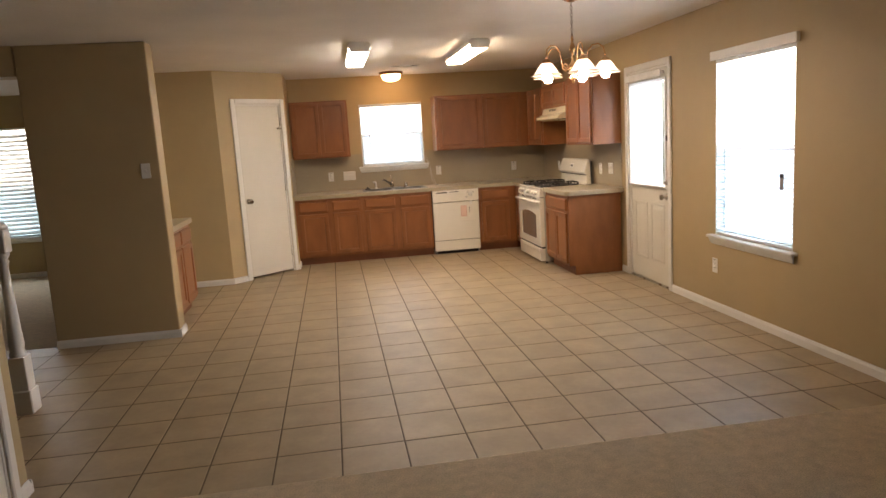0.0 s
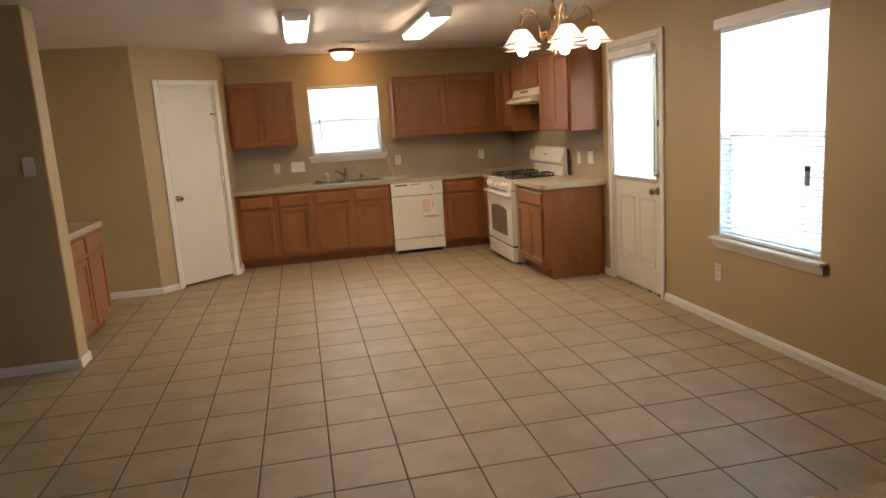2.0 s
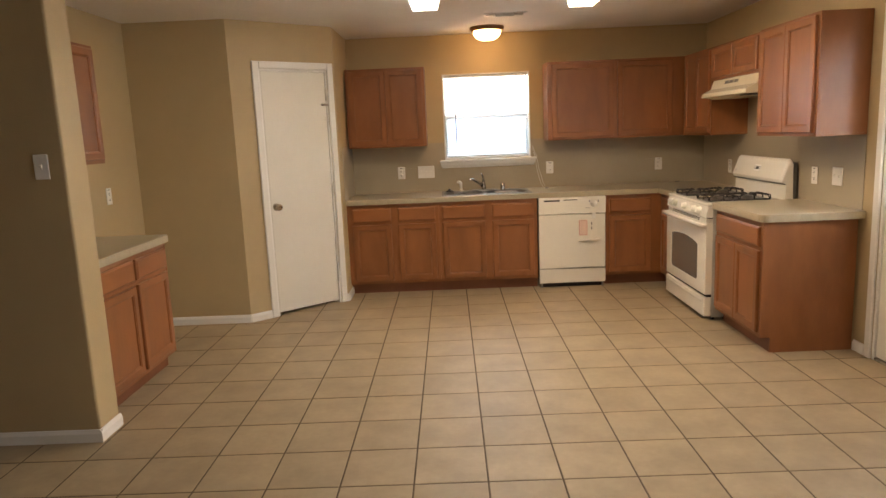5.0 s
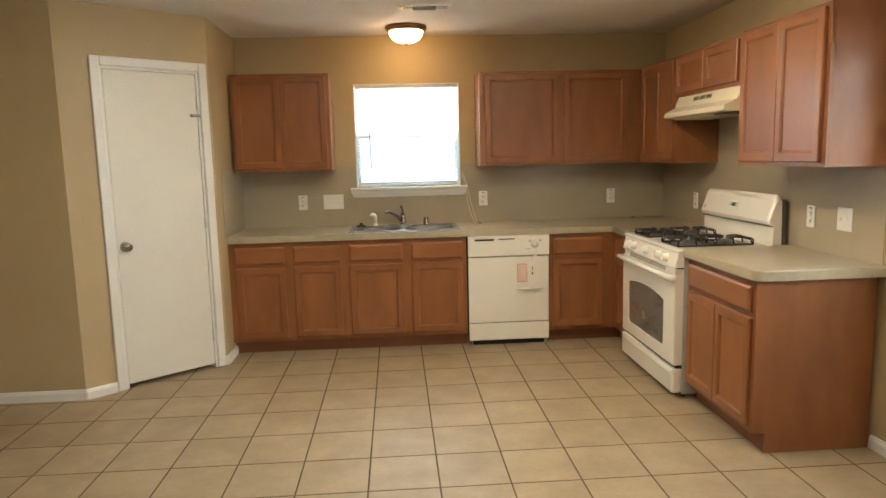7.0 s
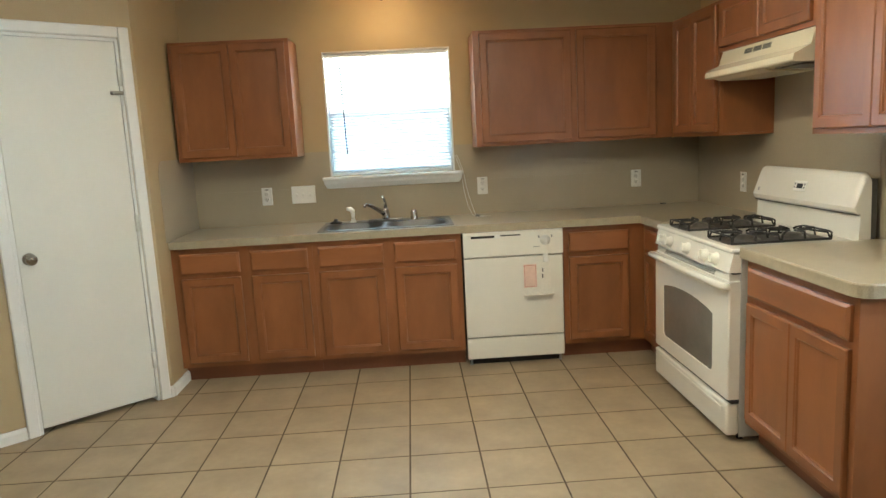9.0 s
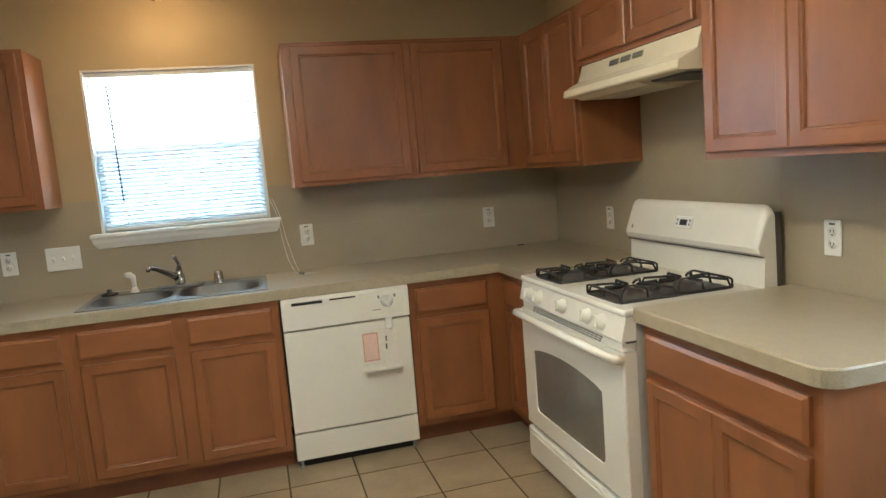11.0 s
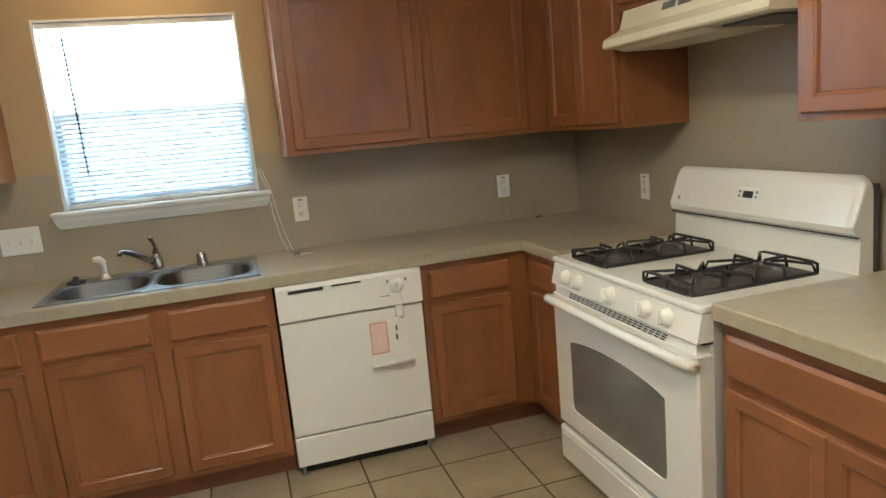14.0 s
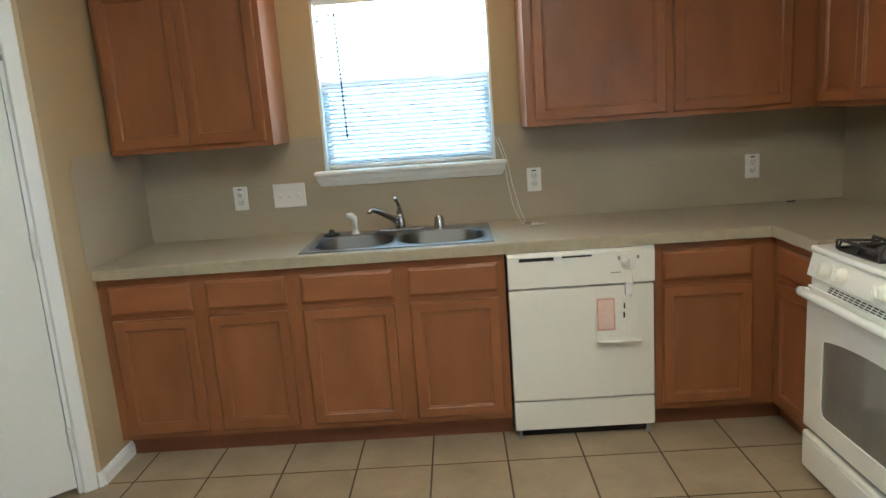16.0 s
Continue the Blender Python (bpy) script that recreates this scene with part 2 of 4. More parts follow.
def rod(points, r, n=8, bm=None, flat=1.0):
    """A round bar along points."""
    bm = bm or bmesh.new()
    pts = [Vector(p) for p in points]
    rings, side = [], None
    for k, p in enumerate(pts):
        d = (pts[min(k + 1, len(pts) - 1)] - pts[max(k - 1, 0)]).normalized()
        ref = side if side is not None else (Vector((0, 0, 1)) if abs(d.z) < 0.9 else Vector((1, 0, 0)))
        u = d.cross(ref)
        u = u.normalized() if u.length > 1e-6 else Vector((1, 0, 0))
        w = u.cross(d).normalized()
        side = w
        rad = r[k] if isinstance(r, (list, tuple)) else r
        rings.append([bm.verts.new(p + u * (rad * math.cos(2 * math.pi * q / n)) + w * (rad * flat * math.sin(2 * math.pi * q / n))) for q in range(n)])
    for a, b in zip(rings, rings[1:]):
        for q in range(n):
            bm.faces.new((a[q], a[(q + 1) % n], b[(q + 1) % n], b[q]))
    bm.faces.new(rings[0][::-1])
    bm.faces.new(rings[-1])
    bmesh.ops.recalc_face_normals(bm, faces=bm.faces[:])
    for f in bm.faces:
        f.smooth = len(f.verts) == 4
    return bm


def turned(bm, m):
    bmesh.ops.transform(bm, matrix=m, verts=bm.verts[:])
    return bm


def mesh_of(name, bm, material):
    me = bpy.data.meshes.new(name)
    bm.to_mesh(me)
    bm.free()
    me.materials.append(material)
    return me


def part(name, bm, material, parent, label=""):
    ob = new(name, mesh_of(name, bm, material))
    ob.parent = parent
    return tagged(ob, label) if label else ob


def thing(name, m, label, category, group="", kind=""):
    ob = new(name)
    ob.empty_display_size = 0.1
    ob.matrix_world = m
    return tagged(ob, label, category, group, kind)


def solid(name, bm, material, label, category, kind="structure", group=""):
    return tagged(new(name, mesh_of(name, bm, material)), label, category, group, kind)


def wall_strip(axis, fixed0, fixed1, a0, a1, z0, z1, holes):
    """Boxes that fill a straight wall from a0 to a1, around rectangular holes (b0, b1, z0, z1)."""
    bm = bmesh.new()

    def put(b0, b1, c0, c1):
        if b1 - b0 > 1e-4 and c1 - c0 > 1e-4:
            if axis == "y":
                box(bm, fixed0, b0, c0, fixed1, b1, c1)
            else:
                box(bm, b0, fixed0, c0, b1, fixed1, c1)
    at = a0
    for b0, b1, c0, c1 in sorted(holes):
        put(at, b0, z0, z1)
        put(b0, b1, z0, c0)
        put(b0, b1, c1, z1)
        at = b1
    put(at, a1, z0, z1)
    return bm


# ---- the shell ----
WIN_D = (4.045, 4.995, 0.625, 2.0)         # dining window: y0, y1, z0, z1
DOOR_B = (5.755, 6.60, 0.0, 2.055)         # back door's opening
WIN_K = (0.85, 1.71, 1.21, 2.045)          # kitchen window: x0, x1, z0, z1
Y0 = -4.2                                  # wall behind the walk
solid("wall_right", wall_strip("y", XR, XR + T, Y0, YB + T, 0, CEIL, [WIN_D, DOOR_B]), PAINT, "tan painted drywall with a window and a back door", "wall")
solid("wall_back", wall_strip("x", YB, YB + T, XN, XR, 0, CEIL, [WIN_K]), PAINT, "tan painted drywall behind the sink counter", "wall")
solid("wall_return", boxes((XL - T, DY, 0, XL, YB, CEIL)), PAINT, "short tan painted return at the end of the counter", "wall")
dvec = Vector((XL - DX, DY - YN, 0))
DLEN, DANG = dvec.length, math.degrees(math.atan2(dvec.y, dvec.x))
PD0, PD1 = 0.245, 0.245 + 0.63             # pantry door's opening along the diagonal wall
bm = wall_strip("x", 0, T, 0, DLEN, 0, CEIL, [(PD0, PD1, 0, 2.055)])
solid("wall_pantry", turned(bm, pose(DX, YN, 0, 0, 0, DANG)), PAINT, "diagonal tan painted wall with the pantry door", "wall")
solid("wall_nook", boxes((XN - T, YN, 0, DX, YN + T, CEIL)), PAINT, "tan painted wall at the back of the nook", "wall")
solid("wall_nook_side", boxes((XN - T, YE + 0.205, 0, XN, YN, CEIL)), PAINT, "tan painted wall behind the small cabinet", "wall")
XE0, XE1 = -1.915, -0.945
solid("wall_partition", boxes((XE0, YE, 0, XE1, YE + 0.205, CEIL), bevel=0.012, seg=3), PAINT, "tan painted partition with rounded corners", "wall")
solid("wall_header", boxes((-3.6, YE, 2.19, XE0 - 0.012, YE + 0.205, CEIL)), PAINT, "tan painted header over the opening to the front room", "wall")
solid("wall_left_stub", boxes((-5.2, YE, 0, -3.6, YE + 0.205, CEIL)), PAINT, "tan painted wall beside the opening", "wall")
XFR = -5.2
FR_WIN = (-4.9, -3.52, 0.56, 2.0)
solid("wall_front_room", wall_strip("x", 9.86, 9.98, XFR, XN - T, 0, CEIL, [FR_WIN]), PAINT, "tan painted wall of the front room with a window", "wall")
solid("wall_far_left", boxes((XFR - T, Y0, 0, XFR, 9.98, CEIL)), PAINT, "plain tan painted wall", "wall")
solid("wall_behind", boxes((XFR - T, Y0 - T, 0, XR + T, Y0, CEIL)), PAINT, "plain tan painted wall", "wall")
solid("wall_nook_back", boxes((XN - T, YN + T, 0, XN, 9.86, CEIL)), PAINT, "plain tan painted wall of the pantry", "wall")
solid("ceiling", boxes((XFR - T, Y0 - T, CEIL, XR + T, YB + T + 0.42, CEIL + 0.12)), CEILING, "off-white textured drywall ceiling", "ceiling")
solid("floor_carpet", boxes((XFR - T, Y0 - T, -0.1, XR + T, YC, 0.006), (XFR - T, YC, -0.1, -2.6, 9.98, 0.002), (-2.6, YE + 0.06, -0.1, XN - T, 9.98, 0.002)), CARPET, "tan cut-pile carpet", "carpet")
ground_bm = boxes((-60, -60, -0.42, 60, 60, -0.12))
GROUND = surface("dry_lawn", (0.12, 0.13, 0.06), 0.95, scale=0.6, vary=0.3, fine=12, fine_vary=0.2)
solid("ground", ground_bm, GROUND, "dry lawn around the house", "ground")


def baseboard(name, x0, y0, x1, y1, out):
    """From (x0, y0) to (x1, y1); out: which side of that line it stands on (1: left of the way)."""
    d = Vector((x1 - x0, y1 - y0, 0))
    prof = [(0, 0), (0.014 * out, 0), (0.014 * out, 0.048), (0.006 * out, 0.066), (0, 0.068)]
    bm = bmesh.new()
    prism([(u, v) for u, v in prof], 0, d.length, "x", bm)
    turned(bm, pose(x0, y0, 0, 0, 0, math.degrees(math.atan2(d.y, d.x))))
    return solid(name, bm, WHITE, "white painted wooden baseboard", "baseboard")


baseboard("baseboard", XR - 0.001, 5.69, XR - 0.001, Y0, -1)
baseboard("baseboard", XR - 0.001, 6.785, XR - 0.001, 6.665, -1)
baseboard("baseboard", XE0 - 0.0, YE - 0.001, XE1 + 0.014, YE - 0.001, -1)
baseboard("baseboard", XE1 + 0.001, YE - 0.014, XE1 + 0.001, YE + 0.205, -1)
baseboard("baseboard", XN, YN - 0.001, DX + 0.004, YN - 0.001, -1)
dn = dvec.normalized()
nrm = Vector((dn.y, -dn.x, 0)) * 0.001
baseboard("baseboard", DX + nrm.x, YN + nrm.y, DX + dn.x * (PD0 - 0.06) + nrm.x, YN + dn.y * (PD0 - 0.06) + nrm.y, -1)
baseboard("baseboard", DX + dn.x * (PD1 + 0.06) + nrm.x, YN + dn.y * (PD1 + 0.06) + nrm.y, XL + nrm.x, DY + nrm.y, -1)
baseboard("baseboard", XL + 0.001, DY, XL + 0.001, 8.93, -1)
baseboard("baseboard", -5.2, 9.859, XN - T, 9.859, -1)



# ---- splash panels ----
def splash(label, *pieces):
    o = thing("backsplash", Matrix(), label, "backsplash", kind="structure")
    for bm in pieces:
        part("panel", bm, SPLASH, o)


splash("grey-tan laminate splash behind the sink counter", boxes((XL + 0.0045, YB - 0.005, CT, XR - 0.0055, YB - 0.0005, 1.14)),
       boxes((XL + 0.0045, YB - 0.005, 1.1405, WIN_K[0], YB - 0.0005, 1.385)), boxes((WIN_K[1], YB - 0.005, 1.1405, XR - 0.0055, YB - 0.0005, 1.385)))
splash("grey-tan laminate splash behind the range", boxes((XR - 0.005, 6.78, CT, XR - 0.0005, 7.57, 1.385)), boxes((XR - 0.005, 7.5705, CT, XR - 0.0005, 8.455, 1.69)),
       boxes((XR - 0.005, 8.4555, CT, XR - 0.0005, YB - 0.0055, 1.385)))
splash("grey-tan laminate splash with a rounded corner", prism([(8.80, CT), (YB - 0.0055, CT), (YB - 0.0055, 1.385), (8.86, 1.385), (8.82, 1.36), (8.80, 1.31)], XL + 0.0005, XL + 0.004, "x"))


# ---- doors ----
def casing(w, h, y_front, width=0.058, depth=0.018):
    """White trim round an opening of w by h, in front of the plane y = y_front, open to -y."""
    bm = bmesh.new()
    for a in ((-width, 0, 0, h + width), (w, 0, w + width, h + width), (0, h, w, h + width)):
        box(bm, a[0], y_front - depth, a[1], a[2], y_front, a[3], bevel=0.006)
    return bm


def knob(parent, x, z, y, label="satin nickel door knob"):
    bm = lathe([(0, 0), (0.032, 0), (0.032, 0.006), (0.014, 0.012), (0.011, 0.03), (0.024, 0.038), (0.029, 0.052), (0.024, 0.064), (0, 0.068)], 20)
    return part("knob", turned(bm, pose(x, y, z, 90)), NICKEL, parent, label)


def hinge(parent, x, y, z):
    bm = boxes((x - 0.006, y - 0.004, z - 0.045, x + 0.018, y + 0.002, z + 0.045))
    rod([(x, y - 0.006, z - 0.048), (x, y - 0.006, z + 0.048)], 0.006, 8, bm)
    return part("hinge", bm, DOORWHITE, parent)


pantry = thing("door_1", pose(DX, YN, 0, 0, 0, DANG) @ pose(PD0, 0, 0), "flat off-white painted pantry door, closed, in white trim", "door", kind="structure")
PW = PD1 - PD0
part("casing", casing(PW, 2.055, -0.0005), WHITE, pantry)
part("jamb", boxes((0, 0, 0, 0.016, T, 2.055), (PW - 0.016, 0, 0, PW, T, 2.055), (0.016, 0, 2.039, PW - 0.016, T, 2.055)), WHITE, pantry)
leaf = part("leaf", boxes((0.019, 0.004, 0.030, PW - 0.019, 0.04, 2.036), bevel=0.002), DOORWHITE, pantry)
knob(leaf, 0.066, 0.93, 0.004)
for z in (0.25, 1.05, 1.85):
    hinge(leaf, PW - 0.017, 0.002, z)
bm = boxes((PW - 0.07, -0.008, 1.755, PW + 0.01, -0.002, 1.775))
rod([(PW - 0.06, -0.01, 1.765), (PW - 0.06, -0.03, 1.76)], 0.006, 8, bm)
part("latch_hook", bm, NICKEL, leaf, "small metal hook latch")

BW = DOOR_B[1] - DOOR_B[0]
back_door = thing("door_2", pose(XR, DOOR_B[1], 0, 0, 0, -90), "cream white back door with a half-height glass and a blind, closed", "door", kind="structure")
part("casing", casing(BW, 2.055, -0.0005), WHITE, back_door)
part("jamb", boxes((0, 0, 0, 0.02, T, 2.055), (BW - 0.02, 0, 0, BW, T, 2.055), (0.02, 0, 2.035, BW - 0.02, T, 2.055)), WHITE, back_door)
part("threshold", boxes((0.02, 0.0, 0.0, BW - 0.02, T, 0.018), bevel=0.004), NICKEL, back_door, "worn metal threshold")
gx0, gx1, gz0, gz1 = 0.085, BW - 0.085, 0.965, 1.92
bm = bmesh.new()
for a in ((0.023, 0.022, gx0, 2.032), (gx1, 0.022, BW - 0.023, 2.032), (gx0, 0.022, gx1, gz0), (gx0, gz1, gx1, 2.032)):
    box(bm, a[0], 0.012, a[1], a[2], 0.056, a[3])
leaf = part("leaf", bm, DOORWHITE, back_door)
part("glass_frame", boxes((gx0 - 0.02, -0.002, gz0 - 0.03, gx1 + 0.02, 0.012, gz0), (gx0 - 0.02, -0.002, gz1, gx1 + 0.02, 0.012, gz1 + 0.03),
                          (gx0 - 0.02, -0.002, gz0, gx0, 0.012, gz1), (gx1, -0.002, gz0, gx1 + 0.02, 0.012, gz1), bevel=0.003), DOORWHITE, leaf)
pane = part("pane", boxes((gx0, 0.036, gz0, gx1, 0.041, gz1)), GLASS, leaf)
pane.visible_shadow = False
for q in (0, 1):
    px = 0.115 + q * 0.345
    bm = bmesh.new()
    rings = []
    for w, d in ((0.0, 0.0005), (0.006, 0.007), (0.014, 0.008), (0.022, 0.002), (0.034, 0.0015), (0.062, 0.008)):
        rings.append([bm.verts.new((x, 0.012 - d, z)) for x, z in ((px + w, 0.22 + w), (px + 0.27 - w, 0.22 + w), (px + 0.27 - w, 0.79 - w), (px + w, 0.79 - w))])
    for a, b in zip(rings, rings[1:]):
        for k in range(4):
            bm.faces.new((a[k], a[(k + 1) % 4], b[(k + 1) % 4], b[k]))
    bm.faces.new(rings[-1])
    bmesh.ops.recalc_face_normals(bm, faces=bm.faces[:])
    part("panel", bm, DOORWHITE, leaf)
knob(leaf, BW - 0.075, 0.865, 0.012)
bm = lathe([(0, 0), (0.03, 0), (0.028, 0.012), (0.012, 0.016), (0.012, 0.03), (0, 0.03)], 18)
part("deadbolt", turned(bm, pose(BW - 0.07, 0.012, 1.00, 90)), NICKEL, leaf, "satin nickel deadbolt turn")
bm = boxes((BW - 0.048, -0.012, 1.375, BW - 0.012, 0.012, 1.43), bevel=0.006)
part("door_guard", bm, BRONZE, leaf, "small dark door guard")


# ---- windows ----
def blind(name, m, w, z0, z1, pitch, depth, tilt, label, valance=0.05, wand=None, group="blinds", plastic=SLAT):
    """Hanging in front of y = 0 of its frame, x from 0 to w."""
    b = thing(name, m, label, "blind", group)
    part("headrail", boxes((0, -depth - 0.006, z1 - 0.026, w, 0.0, z1), bevel=0.003), WINVINYL, b)
    if valance:
        part("valance", boxes((-0.015, -depth - 0.022, z1 - 0.05, w + 0.015, -depth - 0.012, z1 + 0.012), bevel=0.003), WINVINYL, b)
    n = int((z1 - 0.05 - z0 - 0.03) / pitch)
    bm = bmesh.new()
    prof = [(-depth / 2, 0), (-depth / 4, 0.0022), (0, 0.003), (depth / 4, 0.0022), (depth / 2, 0)]
    top = [[bm.verts.new((x, u, v)) for u, v in prof] for x in (0.006, w - 0.006)]
    for k in range(4):
        bm.faces.new((top[0][k], top[1][k], top[1][k + 1], top[0][k + 1]))
    low = [[bm.verts.new((x, u, v - 0.0012)) for u, v in prof] for x in (0.006, w - 0.006)]
    for k in range(4):
        bm.faces.new((low[0][k], low[0][k + 1], low[1][k + 1], low[1][k]))
    turned(bm, pose(0, 0, 0, tilt))
    me = mesh_of("slat", bm, plastic)
    for k in range(n):
        s = new("slat", me)
        s.parent = b
        s.location = (0, -depth / 2 - 0.004, z0 + 0.03 + pitch * (k + 0.5))
        s.rotation_euler = (radians(random.uniform(-1.2, 1.2)), radians(random.uniform(-0.1, 0.1)), 0)
    part("bottom_rail", boxes((0.004, -depth - 0.002, z0 + 0.004, w - 0.004, -0.004, z0 + 0.024), bevel=0.004), WINVINYL, b)
    for f in (0.14, 0.86) if w < 1.2 else (0.1, 0.5, 0.9):
        part("ladder_cord", rod([(w * f, -depth - 0.003, z0 + 0.02), (w * f, -depth - 0.003, z1 - 0.03)], 0.0012, 5), PLASTIC, b)
    if wand:
        x, drop, mat = wand
        part("tilt_wand", rod([(x, -depth - 0.014, z1 - 0.05), (x + 0.012, -depth - 0.02, z1 - 0.05 - drop)], 0.0045, 6), mat, b, "clear grey tilt wand")
    return b


def window(name, m, w, h, label, sill_label=None, sash=0.045, sill=True):
    """A single-hung vinyl window in an opening w by h, seen from y < 0; y = 0 is the room's face of the wall."""
    o = thing(name, m, label, "window", kind="structure")
    yb = 0.075
    bm = bmesh.new()
    f = 0.024
    for a in ((0, 0, f, h), (w - f, 0, w, h), (f, 0, w - f, f), (f, h - f, w - f, h)):
        box(bm, a[0], yb, a[1], a[2], T - 0.005, a[3], bevel=0.003)
    part("window_frame", bm, WINVINYL, o)
    part("jamb", boxes((0, 0.001, 0, 0.012, yb, h - 0.012), bevel=0.001), WHITE, o)
    part("jamb", boxes((w - 0.012, 0.001, 0, w, yb, h - 0.012), bevel=0.001), WHITE, o)
    part("head_jamb", boxes((0, 0.001, h - 0.0115, w, yb, h), bevel=0.001), WHITE, o)
    mid = h * 0.5
    bm = bmesh.new()
    for a in ((f, mid - 0.02, w - f, mid + 0.025), (f, f, f + 0.018, mid - 0.02), (w - f - 0.018, f, w - f, mid - 0.02), (f + 0.018, f, w - f - 0.018, f + 0.022)):
        box(bm, a[0], yb - 0.012, a[1], a[2], yb + 0.018, a[3], bevel=0.003)
    part("lower_sash", bm, WINVINYL, o)
    for z0, z1, y in ((f + 0.022, mid - 0.02, yb + 0.004), (mid + 0.025, h - f, yb + 0.024)):
        p = part("pane", boxes((f, y, z0, w - f, y + 0.004, z1)), GLASS, o)
        p.visible_shadow = False
    p = part("screen", boxes((f, yb + 0.034, f, w - f, yb + 0.0355, mid)), SCREEN, o, "grey insect screen")
    if sill:
        bm = boxes((-0.052, -0.052, -0.024, w + 0.052, yb - 0.001, -0.0005), bevel=0.007, seg=2)
        part("window_sill", bm, WHITE, o, "white painted wooden sill")
        bm = prism([(-0.032, -0.0245), (-0.028, -0.048), (-0.015, -0.076), (-0.0005, -0.082), (-0.0005, -0.0245)], 0, w, "x")
        for v in bm.verts:
            v.co.x = -0.012 + 1.1 * v.co.y if v.co.x < w / 2 else w + 0.012 - 1.1 * v.co.y
        part("apron", bm, WHITE, o)
    return o


wd = WIN_D[1] - WIN_D[0]
window("window_1", pose(XR, WIN_D[1], WIN_D[2], 0, 0, -90), wd, WIN_D[3] - WIN_D[2], "white vinyl single-hung window with a white wooden sill")
b1 = blind("window_blind", pose(XR, WIN_D[1] - 0.014, WIN_D[2], 0, 0, -90) @ pose(0, 0.045, 0), wd - 0.028, 0.0, WIN_D[3] - WIN_D[2] - 0.012, 0.034, 0.04, 12, "white slatted blind, lowered over the dining window", 0)
bm = boxes((-0.035, -0.03, -0.012, wd + 0.035, -0.0005, 0.055), bevel=0.004)
solid("window_head_trim", turned(bm, pose(XR, WIN_D[1], WIN_D[3], 0, 0, -90)), WHITE, "white wooden valance over the dining window", "trim")
tag = thing("blind_tag", pose(XR, 4.165, 1.03, 0, 0, -90), "small grey plastic tag with a black clip hanging on the blind", "tag")
part("tag_body", boxes((-0.022, -0.008, 0, 0.022, -0.003, 0.095), bevel=0.002), GREYP, tag)
part("clip", boxes((-0.022, -0.010, 0.085, 0.022, -0.002, 0.112), bevel=0.002), BLACK, tag, "black clip")

window("window_2", pose(WIN_K[0], YB, WIN_K[2]), WIN_K[1] - WIN_K[0], WIN_K[3] - WIN_K[2], "white vinyl single-hung window over the sink with a white sill")
blind("window_blind", pose(WIN_K[0] + 0.014, YB + 0.045, WIN_K[2]), WIN_K[1] - WIN_K[0] - 0.028, 0.0, WIN_K[3] - WIN_K[2] - 0.012, 0.0215, 0.025, 27, "white mini blind, lowered over the kitchen window", 0, (0.10, 0.62, WAND), plastic=SLATK)
blind("door_blind", pose(XR, DOOR_B[1], 0, 0, 0, -90) @ pose(gx0 - 0.015, -0.006, 0), gx1 - gx0 + 0.03, gz0 - 0.02, gz1 + 0.085, 0.0215, 0.025, 52, "white mini blind hanging on the back door", 0.05)
FRW = FR_WIN[1] - FR_WIN[0]
window("window_3", pose(FR_WIN[0], 9.86, FR_WIN[2]), FRW, FR_WIN[3] - FR_WIN[2], "white vinyl window of the front room")
blind("window_blind", pose(FR_WIN[0] + 0.006, 9.86 + 0.045, FR_WIN[2]), FRW - 0.012, 0.0, FR_WIN[3] - FR_WIN[2], 0.058, 0.062, 58, "white wide-slatted blind, lowered over the front room window", 0, plastic=SLATF)
solid("backdrop", boxes((XR + 1.6, 2.4, -0.1, XR + 1.65, 8.6, 3.6)), OUTSIDE, "bright hazy outdoors", "backdrop")
solid("backdrop", boxes((-6.5, YB + 2.0, -0.1, 4.2, YB + 2.05, 3.6)), OUTSIDE, "bright hazy outdoors", "backdrop")


# ---- cabinets ----
def raised(name, x0, z0, x1, z1, y, parent, frame_w=0.055, handle=None):
    """A cabinet door: four rails with a sloped inner edge, and a flat recessed panel. Its back lies on y, its face at y - 0.02."""
    d = part(name, bmesh_frame(x0, z0, x1, z1, y, frame_w), WOOD, parent)
    part("panel", boxes((x0 + frame_w - 0.004, y - 0.0085, z0 + frame_w - 0.004, x1 - frame_w + 0.004, y - 0.001, z1 - frame_w + 0.004)), WOOD, d)
    return d


def bmesh_frame(x0, z0, x1, z1, y, fw):
    bm = bmesh.new()
    yf, e, s = y - 0.02, 0.005, 0.012
    loops = [(0, y), (0, yf + e), (e, yf), (fw - s, yf), (fw - s * 0.6, yf + 0.004), (fw - s * 0.3, yf + 0.004), (fw, yf + 0.0125), (fw, y)]
    rings = []
    for o, yy in loops:
        rings.append([bm.verts.new(p) for p in ((x0 + o, yy, z0 + o), (x1 - o, yy, z0 + o), (x1 - o, yy, z1 - o), (x0 + o, yy, z1 - o))])
    for a, b in zip(rings, rings[1:]):
        for k in range(4):
            bm.faces.new((a[k], a[(k + 1) % 4], b[(k + 1) % 4], b[k]))
    for k in range(4):
        bm.faces.new((rings[-1][k], rings[-1][(k + 1) % 4], rings[0][(k + 1) % 4], rings[0][k]))
    bmesh.ops.recalc_face_normals(bm, faces=bm.faces[:])
    return bm


